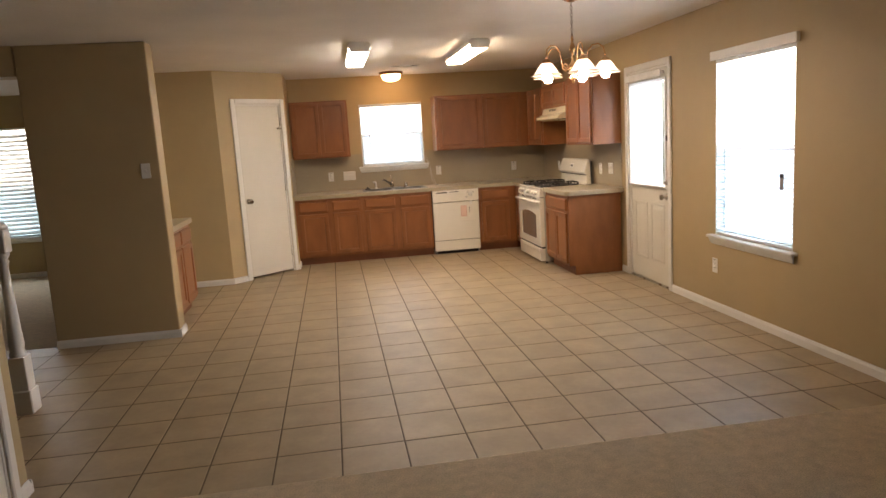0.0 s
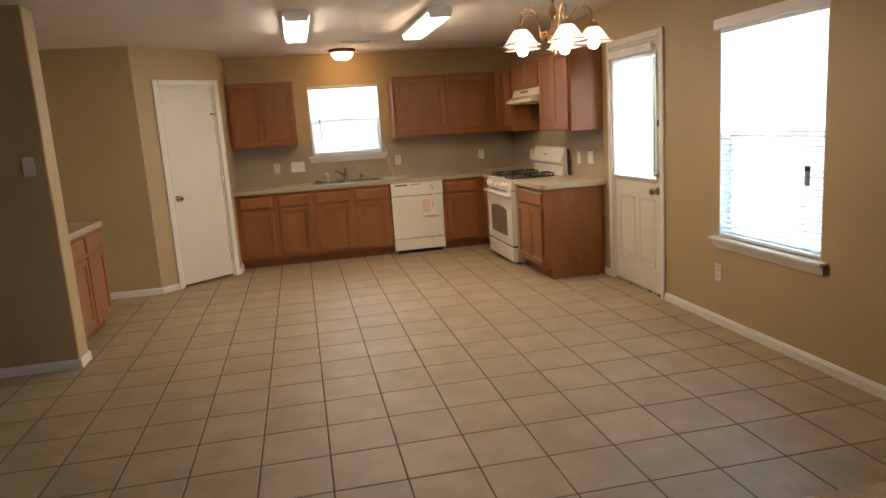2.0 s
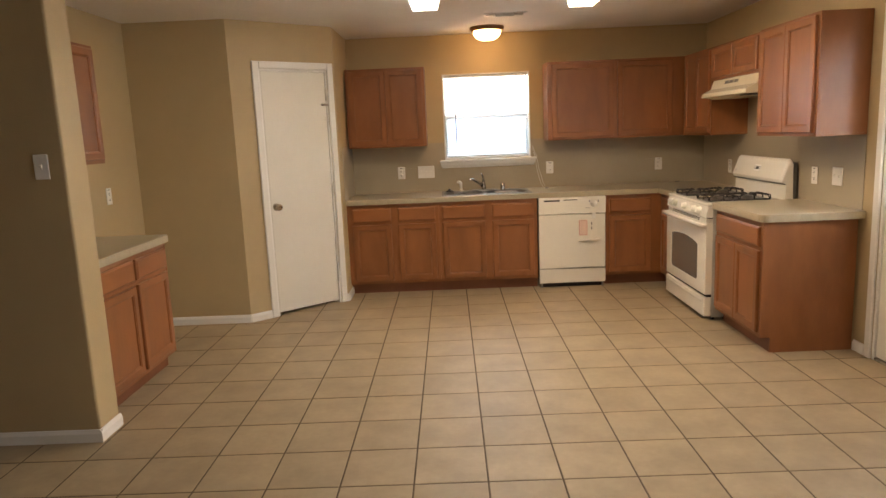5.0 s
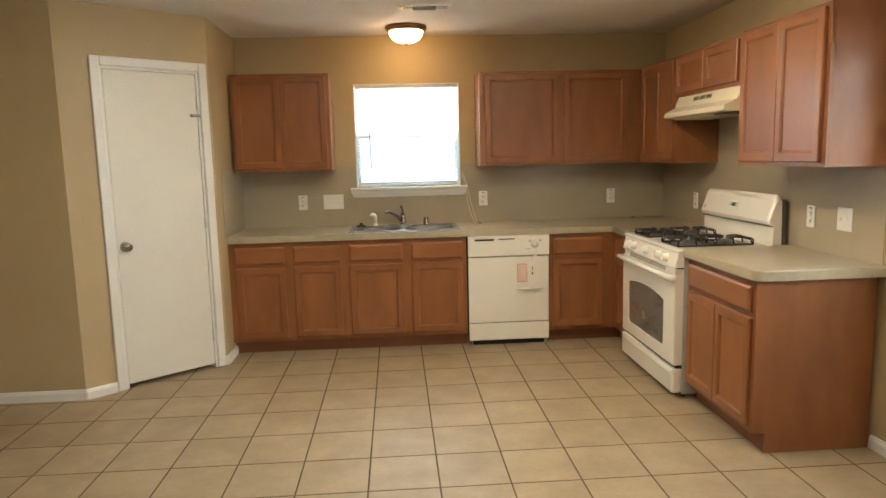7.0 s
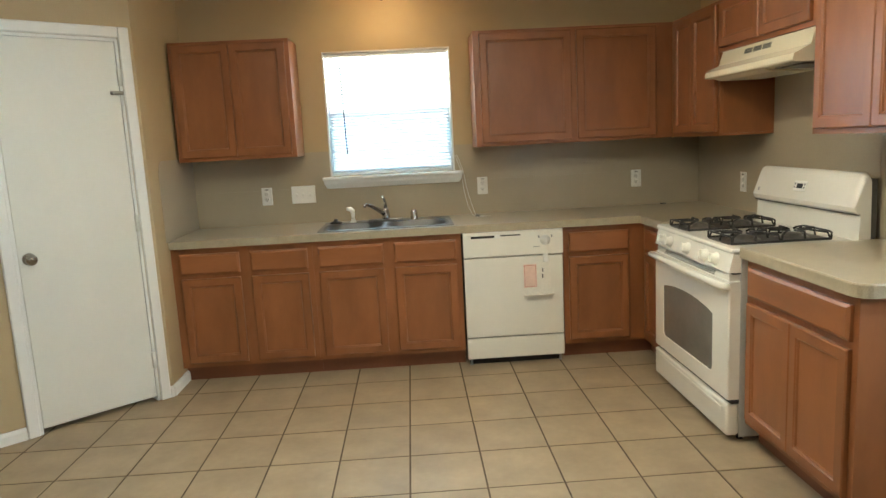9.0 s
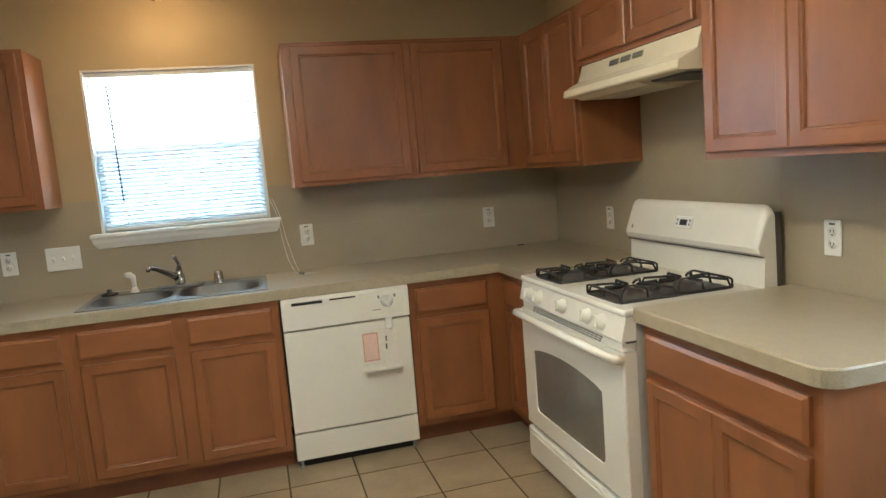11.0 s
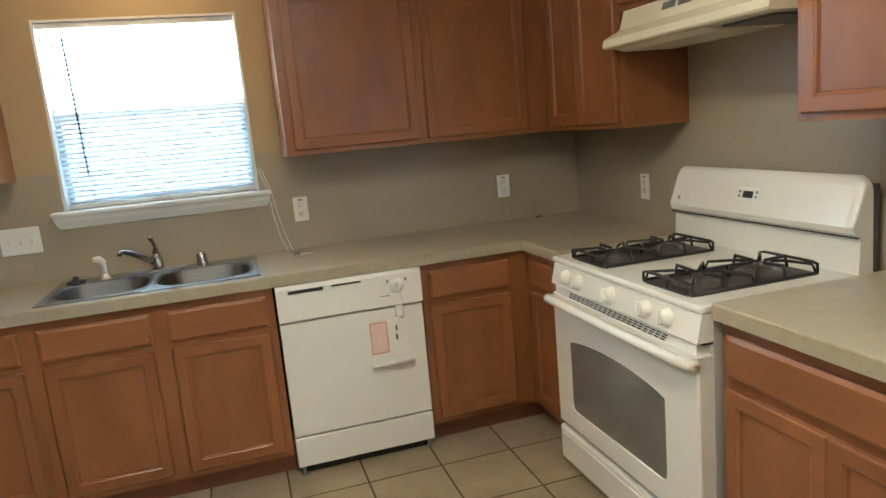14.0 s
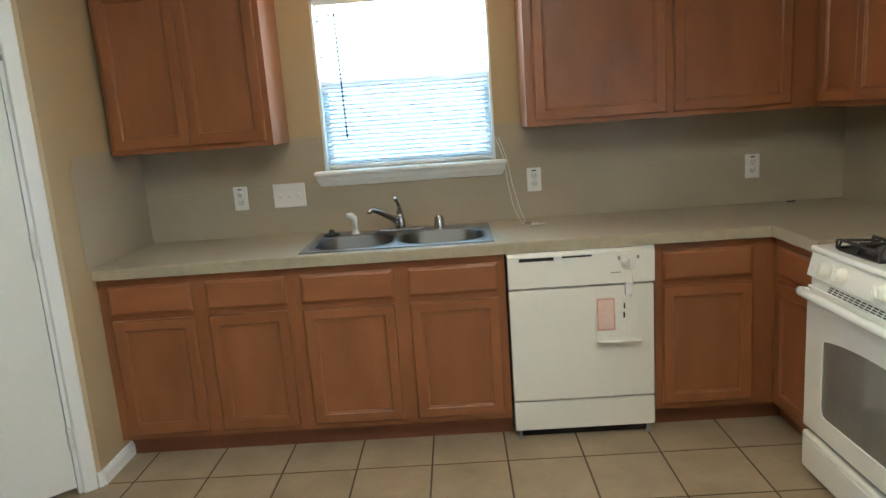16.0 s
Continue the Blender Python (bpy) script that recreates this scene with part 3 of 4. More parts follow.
def drawer_front(x0, z0, x1, z1, y, parent):
    bm = bmesh.new()
    e = 0.012
    r0 = [(x0, y, z0), (x1, y, z0), (x1, y, z1), (x0, y, z1)]
    r1 = [(x0, y - 0.012, z0), (x1, y - 0.012, z0), (x1, y - 0.012, z1), (x0, y - 0.012, z1)]
    r2 = [(x0 + e, y - 0.02, z0 + e), (x1 - e, y - 0.02, z0 + e), (x1 - e, y - 0.02, z1 - e), (x0 + e, y - 0.02, z1 - e)]
    rs = [[bm.verts.new(p) for p in r] for r in (r0, r1, r2)]
    for a, b in zip(rs, rs[1:]):
        for k in range(4):
            bm.faces.new((a[k], a[(k + 1) % 4], b[(k + 1) % 4], b[k]))
    bm.faces.new(rs[0][::-1])
    bm.faces.new(rs[-1])
    bmesh.ops.recalc_face_normals(bm, faces=bm.faces[:])
    return part("drawer_front", bm, WOODH, parent)


BT = CT - 0.045                             # top of the base cabinets


def base_cabinet(m, w, bays, label, depth=0.585, ends=(False, False), one_drawer=False, top=None, kick=(0.0, 0.0)):
    """bays: (x0, x1) of each door. Face frame's front is y = 0."""
    c = thing("base_cabinet", m, label, "cabinet", "base cabinets")
    part("body", boxes((0, 0.02, 0.1, w, depth, top or BT)), WOOD, c)
    bm = bmesh.new()
    edges = [0.0] + [v for b in bays for v in b] + [w]
    box(bm, 0, 0, BT - 0.05, w, 0.0195, BT)
    box(bm, 0, 0, 0.1, w, 0.0195, 0.15)
    for a, b in zip(edges[::2], edges[1::2]):
        if b - a > 0.001:
            box(bm, a, 0.0005, 0.15, b, 0.0195, BT - 0.05)
    box(bm, 0, 0.001, 0.645, w, 0.0195, 0.705)
    part("face_frame", bm, WOOD, c)
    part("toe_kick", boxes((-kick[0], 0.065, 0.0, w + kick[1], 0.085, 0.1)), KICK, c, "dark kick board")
    for k, (a, b) in enumerate(bays):
        raised("door", a - 0.012, 0.13, b + 0.012, 0.662, -0.0005, c)
        if not one_drawer:
            drawer_front(a - 0.012, 0.69, b + 0.012, BT - 0.04, -0.0005, c)
    if one_drawer:
        drawer_front(bays[0][0] - 0.012, 0.69, bays[-1][1] + 0.012, BT - 0.04, -0.0005, c)
    for e, x in ((ends[0], 0), (ends[1], w)):
        if e:
            x0, x1 = (x - 0.012, x - 0.0005) if x == 0 else (x + 0.0005, x + 0.012)
            part("end_panel", prism([(-0.001, 0.1), (-0.001, BT), (depth, BT), (depth, 0.0), (0.064, 0.0), (0.064, 0.1)], x0, x1, "x"), WOOD, c, "plain end panel notched at the kick board")
    return c


YF, XF = 8.855, 2.835                       # face frames of the back run and of the right run
base_cabinet(pose(XL, YF, 0), 0.854, [(0.062, 0.397), (0.487, 0.809)], "cherry-stained base cabinet with two doors at the pantry end")
base_cabinet(pose(0.7745, YF, 0), 0.912, [(0.045, 0.418), (0.508, 0.868)], "cherry-stained sink base cabinet with two doors and false drawer fronts", top=0.70)
base_cabinet(pose(2.322, YF, 0), 0.512, [(0.045, 0.40)], "cherry-stained corner base cabinet with one door beside the dishwasher", kick=(0.0, 0.0655))
base_cabinet(pose(XF, 8.8545, 0, 0, 0, -90), 0.395, [(0.06, 0.36)], "narrow cherry-stained base cabinet between the corner and the range", kick=(0.065, 0.0))
base_cabinet(pose(XF, 7.531, 0, 0, 0, -90), 0.736, [(0.04, 0.357), (0.381, 0.704)], "cherry-stained base cabinet with one wide drawer beside the range", ends=(False, True), one_drawer=True)
base_cabinet(pose(-1.02, 6.035, 0, 0, 0, 90), 0.96, [(0.06, 0.46), (0.52, 0.92)], "cherry-stained base cabinet in the nook behind the partition", depth=0.575, ends=(False, True))


def wall_cabinet(m, w, z0, z1, bays, label, depth=0.31, reveal=0.012):
    c = thing("wall_cabinet", m, label, "cabinet", "wall cabinets")
    part("body", boxes((0, 0.02, z0 + 0.012, w, depth, z1)), WOOD, c)
    bm = bmesh.new()
    edges = [0.0] + [v for b in bays for v in b] + [w]
    box(bm, 0, 0, z1 - 0.035, w, 0.0195, z1)
    box(bm, 0, 0, z0, w, 0.0195, z0 + 0.035)
    for a, b in zip(edges[::2], edges[1::2]):
        if b - a > 0.001:
            box(bm, a, 0.0005, z0 + 0.035, b, 0.0195, z1 - 0.035)
    part("face_frame", bm, WOOD, c)
    for x in (0, w - 0.012):
        part("bottom_lip", boxes((x, 0.0205, z0, x + 0.012, depth, z0 + 0.0115)), WOOD, c)
    for a, b in bays:
        raised("door", a - reveal, z0 + 0.022, b + reveal, z1 - 0.02, -0.0005, c)
    return c


U0, U1 = 1.365, 2.10
YU, XU = YB - 0.315, XR - 0.315
wall_cabinet(pose(XL + 0.02, YU, 0), 0.745, U0, U1, [(0.035, 0.36), (0.385, 0.705)], "cherry-stained wall cabinet with two doors beside the kitchen window")
wall_cabinet(pose(1.84, YU, 0), 1.285, U0, U1 - 0.01, [(0.05, 0.61), (0.67, 1.16)], "cherry-stained wall cabinet with two doors reaching into the corner")
wall_cabinet(pose(XU, YU - 0.001, 0, 0, 0, -90), 0.68, U0, U1 - 0.01, [(0.07, 0.325), (0.345, 0.645)], "cherry-stained corner wall cabinet with two narrow doors")
wall_cabinet(pose(XU, 8.4585, 0, 0, 0, -90), 0.888, 1.815, U1 - 0.01, [(0.035, 0.425), (0.46, 0.855)], "short cherry-stained wall cabinet over the range hood")
wall_cabinet(pose(XU, 7.5695, 0, 0, 0, -90), 0.795, U0, U1, [(0.04, 0.385), (0.41, 0.755)], "cherry-stained wall cabinet with two doors at the end of the run")
wall_cabinet(pose(XN + 0.315, 6.035, 0, 0, 0, 90), 0.85, 1.385, U1, [(0.04, 0.41), (0.44, 0.81)], "cherry-stained wall cabinet in the nook")

# ---- counters ----
SINK = (0.808, 8.870, 1.65, 9.365)         # rim: x0, y0, x1, y1


def arc(cx, cy, r, a0, a1, n=6):
    return [(cx + r * math.cos(radians(a0 + (a1 - a0) * k / n)), cy + r * math.sin(radians(a0 + (a1 - a0) * k / n))) for k in range(n + 1)]


YK, XK = YF - 0.035, XF - 0.035             # counter's front edges
hx0, hy0, hx1, hy1 = SINK[0] + 0.015, SINK[1] + 0.015, SINK[2] - 0.015, SINK[3] - 0.015
xs, ys = XL + 0.005, YB - 0.006
EB = 0.02                                   # thickness of the edge band


def band(path, inner):
    """A laminate edge that follows the counter's front, with a softened upper edge."""
    bm = bmesh.new()
    rings = []
    for (ox, oy), (ix, iy) in zip(path, inner):
        px, py = ox + (ix - ox) * 0.18, oy + (iy - oy) * 0.18
        rings.append([bm.verts.new(v) for v in ((ix, iy, BT - 0.002), (ox, oy, BT - 0.002), (ox, oy, CT - 0.005), (px, py, CT), (ix, iy, CT))])
    for a, b in zip(rings, rings[1:]):
        for k in range(5):
            bm.faces.new((a[k], a[(k + 1) % 5], b[(k + 1) % 5], b[k]))
    bm.faces.new(rings[0])
    bm.faces.new(rings[-1][::-1])
    bmesh.ops.recalc_face_normals(bm, faces=bm.faces[:])
    return bm


top1 = thing("countertop", Matrix(), "speckled greige laminate countertop running round the corner", "countertop")
bm = bmesh.new()
gx = [xs, hx0, hx1, XK + EB, XR - 0.006]
gy = [8.462, YK + EB, hy0, hy1, ys]
cells = [(a, b) for a in range(4) for b in range(1, 4) if not (a == 1 and b == 2)] + [(3, 0)]
at = {}


def corner(a, b, z):
    if (a, b, z) not in at:
        at[a, b, z] = bm.verts.new((gx[a], gy[b], z))
    return at[a, b, z]


edges = {}
for a, b in cells:
    q = ((a, b), (a + 1, b), (a + 1, b + 1), (a, b + 1))
    bm.faces.new([corner(u, v, CT) for u, v in q])
    bm.faces.new([corner(u, v, BT) for u, v in q[::-1]])
    for k in range(4):
        e = (q[k], q[(k + 1) % 4])
        if (e[1], e[0]) in edges:
            del edges[e[1], e[0]]
        else:
            edges[e] = 1
for (u, v) in edges:
    bm.faces.new((corner(*v, CT), corner(*u, CT), corner(*u, BT), corner(*v, BT)))
bmesh.ops.recalc_face_normals(bm, faces=bm.faces[:])
part("slab", bm, COUNTER, top1)
part("edge_band", band([(xs, YK), (XK, YK), (XK, 8.462)], [(xs, YK + EB), (XK + EB, YK + EB), (XK + EB, 8.462)]), COUNTER, top1)
R = 0.06


def end_counter(name_label, back, front, y_wall, y_end, r):
    """A short counter from a wall side (x = back) to its front (x = front), with one rounded outer corner."""
    o = thing("countertop", Matrix(), name_label, "countertop")
    sx, sy = (1 if back > front else -1), (1 if y_wall > y_end else -1)
    turn_pts = [(front + sx * r * (1 - math.cos(radians(a))), y_end + sy * r * (1 - math.sin(radians(a)))) for a in range(0, 91, 15)]
    turn_in = [(front + sx * (r - (r - EB) * math.cos(radians(a))), y_end + sy * (r - (r - EB) * math.sin(radians(a)))) for a in range(0, 91, 15)]
    path = [(front, y_wall)] + turn_pts + [(back, y_end)]
    inner = [(front + sx * EB, y_wall)] + turn_in + [(back, y_end + sy * EB)]
    part("slab", prism(inner + [(back, y_wall)], BT, CT, "z"), COUNTER, o)
    part("edge_band", band(path, inner), COUNTER, o)


end_counter("speckled greige laminate countertop with a rounded corner beside the range", XR - 0.006, XK, 7.534, 6.735, R)
end_counter("speckled greige laminate countertop in the nook", XN, -0.985, 6.035, 7.015, 0.03)

# ---- sink ----
sink = thing("kitchen_sink", pose(SINK[0], SINK[1], CT), "stainless steel double-bowl sink set in the counter", "sink")
SW, SD = SINK[2] - SINK[0], SINK[3] - SINK[1]


def rounded(x0, y0, x1, y1, r, n=5):
    return arc(x1 - r, y1 - r, r, 0, 90, n) + arc(x0 + r, y1 - r, r, 90, 180, n) + arc(x0 + r, y0 + r, r, 180, 270, n) + arc(x1 - r, y0 + r, r, 270, 360, n)


bowls = ((0.035, 0.035, 0.395, 0.375), (0.425, 0.035, SW - 0.035, 0.375))
bm = bmesh.new()
for a in ((0, 0, SW, 0.035), (0, 0.375, SW, SD), (0, 0.035, 0.035, 0.375), (SW - 0.035, 0.035, SW, 0.375), (0.395, 0.035, 0.425, 0.375)):
    box(bm, a[0], a[1], 0.0005, a[2], a[3], 0.006)
part("rim", bm, STEEL, sink)
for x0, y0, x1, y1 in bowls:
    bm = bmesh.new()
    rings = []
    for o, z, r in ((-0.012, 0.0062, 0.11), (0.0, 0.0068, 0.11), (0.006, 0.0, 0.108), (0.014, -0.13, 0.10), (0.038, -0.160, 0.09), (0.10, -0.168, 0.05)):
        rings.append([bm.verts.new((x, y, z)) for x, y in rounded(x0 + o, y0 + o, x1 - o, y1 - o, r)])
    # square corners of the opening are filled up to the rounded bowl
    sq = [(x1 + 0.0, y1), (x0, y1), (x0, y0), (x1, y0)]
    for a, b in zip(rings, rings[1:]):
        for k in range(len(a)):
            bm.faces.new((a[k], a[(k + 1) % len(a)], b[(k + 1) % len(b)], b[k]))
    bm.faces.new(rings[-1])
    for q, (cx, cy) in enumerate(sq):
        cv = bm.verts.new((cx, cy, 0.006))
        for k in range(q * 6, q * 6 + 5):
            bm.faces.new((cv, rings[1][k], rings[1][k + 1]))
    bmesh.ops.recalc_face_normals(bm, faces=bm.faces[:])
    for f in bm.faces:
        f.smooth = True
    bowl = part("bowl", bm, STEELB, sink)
    part("drain", lathe([(0, 0.002), (0.03, 0.003), (0.042, 0.006), (0.044, 0.001)], 20, at=((x0 + x1) / 2, (y0 + y1) / 2, -0.162)), CHROME, bowl)
fau = thing("faucet", pose(SINK[0] + 0.41, SINK[1] + 0.43, CT + 0.006), "chrome single-lever kitchen faucet behind the sink", "faucet")
part("base_plate", turned(boxes((-0.12, -0.027, 0, 0.12, 0.027, 0.012), bevel=0.008, seg=2), pose(0, 0, 0)), STEEL, fau)
part("faucet_body", lathe([(0.026, 0.011), (0.026, 0.05), (0.02, 0.07), (0.018, 0.085), (0, 0.092)], 20), CHROME, fau)
part("spout", rod([(0, 0, 0.04), (-0.045, -0.04, 0.078), (-0.095, -0.084, 0.112), (-0.120, -0.106, 0.122), (-0.130, -0.115, 0.119), (-0.133, -0.118, 0.106)], [0.019, 0.016, 0.012, 0.010, 0.010, 0.011], 12), CHROME, fau)
part("lever", rod([(0, 0, 0.085), (0.001, 0.002, 0.115), (-0.006, -0.010, 0.142), (-0.010, -0.018, 0.152), (-0.013, -0.024, 0.160), (-0.015, -0.028, 0.166)], [0.016, 0.010, 0.008, 0.011, 0.011, 0.006], 10), CHROME, fau)
spray = thing("side_sprayer", pose(SINK[0] + 0.19, SINK[1] + 0.42, CT + 0.006), "white plastic side sprayer standing by the sink", "sprayer")
part("collar", lathe([(0.022, 0), (0.022, 0.006), (0.014, 0.012), (0.014, 0.024), (0, 0.024)], 16), PLASTIC, spray)
part("spray_head", rod([(0, 0, 0.022), (0, 0, 0.06), (-0.002, -0.003, 0.078), (-0.014, -0.010, 0.092), (-0.034, -0.022, 0.094)], [0.011, 0.012, 0.016, 0.016, 0.012], 12), PLASTIC, spray)
gap = thing("air_gap", pose(SINK[0] + 0.60, SINK[1] + 0.43, CT + 0.006), "chrome dishwasher air gap cap by the faucet", "air gap")
part("cap", lathe([(0.026, 0), (0.025, 0.006), (0.023, 0.048), (0.019, 0.060), (0, 0.064)], 18), CHROME, gap)
stop = thing("sink_stopper", pose(SINK[0] + 0.075, SINK[1] + 0.405, CT + 0.006), "black rubber sink stopper lying on the rim", "stopper")
part("disc", lathe([(0, 0), (0.04, 0), (0.042, 0.006), (0.036, 0.012), (0.014, 0.016), (0.012, 0.03), (0, 0.032)], 18), BLACK, stop)

# ---- outlets and switches ----


def plate(m, gangs, what, label, group="wall plates"):
    w = 0.072 + 0.046 * (gangs - 1)
    o = thing("wall_outlet" if what == "outlet" else "light_switch", m, label, "outlet" if what == "outlet" else "switch", group)
    part("cover_plate", boxes((-w / 2, -0.007, -0.06, w / 2, 0, 0.06), bevel=0.003), PLASTIC, o)
    for k in range(gangs):
        cx = (k - (gangs - 1) / 2) * 0.046
        if what == "outlet":
            part("test_button", boxes((cx - 0.011, -0.0085, 0.043, cx + 0.011, -0.0071, 0.049)), GREYD, o, "small dark mark above the sockets")
            for z in (-0.02, 0.02):
                r = part("receptacle", turned(lathe([(0.0165, 0), (0.0165, 0.001), (0, 0.001)], 16), pose(cx, -0.007, z, 90)), PLASTIC, o)
                part("slots", boxes((cx - 0.0075, -0.0091, z - 0.003, cx - 0.0055, -0.0081, z + 0.006), (cx + 0.0055, -0.0091, z - 0.003, cx + 0.0075, -0.0081, z + 0.006), (cx - 0.002, -0.0091, z - 0.011, cx + 0.002, -0.0081, z - 0.007)), BLACK, r, "dark slots")
        else:
            part("toggle", prism([(-0.0075, -0.014), (-0.016, 0.006), (-0.0125, 0.010), (-0.0075, 0.012)], cx - 0.005, cx + 0.005, "x"), PLASTIC, o)
    return o


plate(pose(0.407, YB - 0.0055, 1.10), 1, "outlet", "white outlet on the splash beside the switches")
plate(pose(0.656, YB - 0.0055, 1.10), 3, "switch", "white triple switch plate on the splash beside the kitchen window")
plate(pose(1.896, YB - 0.0055, 1.095), 1, "outlet", "white outlet on the splash above the dishwasher")
plate(pose(2.982, YB - 0.0055, 1.088), 1, "outlet", "white outlet on the splash near the corner")
plate(pose(XR - 0.0055, 8.79, 1.075, 0, 0, -90), 1, "outlet", "white outlet on the splash behind the range")
plate(pose(XR - 0.0055, 7.345, 1.082, 0, 0, -90), 1, "outlet", "white outlet on the splash above the end counter")
plate(pose(XR - 0.0055, 7.06, 1.092, 0, 0, -90), 2, "switch", "white double switch plate on the splash by the back door")
plate(pose(XR - 0.0005, 4.99, 0.37, 0, 0, -90), 1, "outlet", "white outlet low on the wall under the dining window")
plate(pose(-1.055, YE - 0.0005, 1.405), 1, "switch", "white switch on the partition")
plate(pose(XN + 0.0005, 7.50, 1.13, 0, 0, 90), 1, "outlet", "white outlet on the wall of the nook")

# ---- dishwasher ----
DWX0, DWX1 = 1.690, 2.318
DWW = DWX1 - DWX0
dw = thing("dishwasher", pose(DWX0, YF - 0.03, 0), "white built-in dishwasher with a paper tag hanging from its dial", "dishwasher")
part("tub", boxes((0.012, 0.05, 0.06, DWW - 0.012, 0.58, BT - 0.006)), INSIDE, dw, "dark tub behind the door")
part("door", boxes((0.006, 0.0, 0.185, DWW - 0.006, 0.045, 0.688), bevel=0.006, seg=2), ENAMEL, dw)
cp = part("control_panel", prism([(0.004, 0.692), (-0.012, 0.70), (-0.014, 0.835), (-0.004, 0.85), (0.045, 0.85), (0.045, 0.692)], 0.006, DWW - 0.006, "x"), ENAMEL, dw)
part("vent_slot", boxes((0.055, -0.0165, 0.815, 0.21, -0.0125, 0.829), (0.21, -0.0165, 0.822, 0.36, -0.0125, 0.829)), INSIDE, cp, "dark vent and latch slot")
part("latch", boxes((0.20, -0.021, 0.811, 0.235, -0.0145, 0.833), bevel=0.002), PLASTIC, cp)
bm = lathe([(0.032, 0), (0.030, 0.004), (0.024, 0.006), (0.022, 0.011), (0, 0.012)], 24)
box(bm, -0.004, -0.022, 0.010, 0.004, 0.022, 0.019, bevel=0.002)
part("dial", turned(bm, pose(DWW - 0.115, -0.0135, 0.785, 90)), PLASTIC, cp, "white round cycle dial")
for x, z, w, h in ((0.19, 0.744, 0.04, 0.004), (0.16, 0.80, 0.01, 0.015), (0.08, 0.80, 0.01, 0.015)):
    part("printed_mark", boxes((DWW - x, -0.0150, z, DWW - x + w, -0.0137, z + h)), GREYP, cp, "small grey printed mark")
part("lower_panel", boxes((0.006, 0.004, 0.045, DWW - 0.006, 0.04, 0.178), bevel=0.004), ENAMEL, dw)
# the shade below the door, painted as a near-black panel
part("toe_panel", boxes((0.02, 0.045, 0.0, DWW - 0.02, 0.06, 0.06)), INSIDE, dw, "near-black panel painted as the shade under the door")
for x in (0.03, DWW - 0.03):
    part("foot", boxes((x - 0.007, 0.022, 0.008, x + 0.007, 0.036, 0.044), (x - 0.011, 0.018, 0.0, x + 0.011, 0.04, 0.008), bevel=0.002), GREYP, dw)
tagp = thing("paper_tag", pose(DWX0 + 0.50, YF - 0.03 - 0.02, 0.445), "creased cardboard tag with pink print hanging from the dishwasher dial", "tag")
part("card", turned(boxes((-0.13, -0.001, 0.02, 0.045, 0.001, 0.20)), pose(0, 0.012, 0, -2)), PAPER, tagp)
part("pink_label", turned(boxes((-0.125, -0.003, 0.045, -0.045, -0.0012, 0.19)), pose(0, 0.012, 0, -2)), PINK, tagp, "pink printed square")
part("print_border", turned(boxes((-0.121, -0.0038, 0.05, -0.049, -0.0031, 0.0525), (-0.121, -0.0038, 0.1825, -0.049, -0.0031, 0.185), (-0.121, -0.0038, 0.0525, -0.1185, -0.0031, 0.1825), (-0.0515, -0.0038, 0.0525, -0.049, -0.0031, 0.1825)), pose(0, 0.012, 0, -2)), REDP, tagp, "thin red printed border")
part("black_print", boxes((-0.012, 0.009, 0.10, -0.005, 0.0105, 0.125), (-0.010, 0.009, 0.14, -0.004, 0.0105, 0.165)), BLACK, tagp, "dark printed marks")
part("folded_flap", turned(boxes((-0.13, -0.026, 0.0, 0.06, -0.004, 0.003), (-0.13, -0.006, 0.0, 0.06, -0.003, 0.03)), pose(0, 0.008, 0, 0)), PAPER, tagp)
part("strap", rod([(0.02, 0.008, 0.19), (0.03, 0.004, 0.26), (0.022, -0.006, 0.31), (0.012, -0.012, 0.345)], 0.0022, 6), PAPER, tagp)
part("plastic_sleeve", boxes((-0.004, 0.004, 0.20, 0.03, 0.012, 0.255), bevel=0.003), PLASTIC, tagp, "white plastic sleeve")

# ---- gas range ----
RY0, RY1 = 7.538, 8.447
RW, RX = RY1 - RY0, 2.788
rg = thing("gas_range", pose(RX, RY1, 0, 0, 0, -90), "white gas range with four black grates and a smoked oven window", "range")
RD = XR - 0.02 - RX
part("body", boxes((0.004, 0.025, 0.04, RW - 0.004, RD - 0.02, 0.869)), ENAMEL, rg)
for x in (0.0005, RW - 0.0035):
    part("side_panel", boxes((x, 0.022, 0.03, x + 0.003, RD - 0.03, 0.868)), SIDESTEEL, rg, "grey painted steel side")
part("drawer", boxes((0.006, -0.034, 0.034, RW - 0.006, 0.024, 0.184), bevel=0.012, seg=3), ENAMEL, rg)
# near-black strip added so that the gap above the drawer looks shaded
part("drawer_gap_shade", boxes((0.008, -0.012, 0.1845, RW - 0.008, 0.0245, 0.2055)), INSIDE, rg, "near-black strip painted as the shade in the gap above the drawer")
part("drawer_pull", boxes((0.04, -0.041, 0.142, RW - 0.04, -0.0345, 0.164), bevel=0.003), ENAMEL, rg)
wx0, wx1, wz0, wz1 = 0.12, RW - 0.165, 0.285, 0.585
n = 14
top = [(wx0 + (wx1 - wx0) * k / n, wz1 - 0.02 + 0.035 * math.sin(math.pi * k / n) ** 0.7) for k in range(n + 1)]
hole = arc(wx1 - 0.03, wz0 + 0.03, 0.03, 270, 360, 3)[::1] + [(wx1, wz0 + 0.15)] + top[::-1] + [(wx0, wz0 + 0.15)] + arc(wx0 + 0.03, wz0 + 0.03, 0.03, 180, 270, 3)
dx0, dx1, dz0, dz1 = 0.004, RW - 0.004, 0.206, 0.745


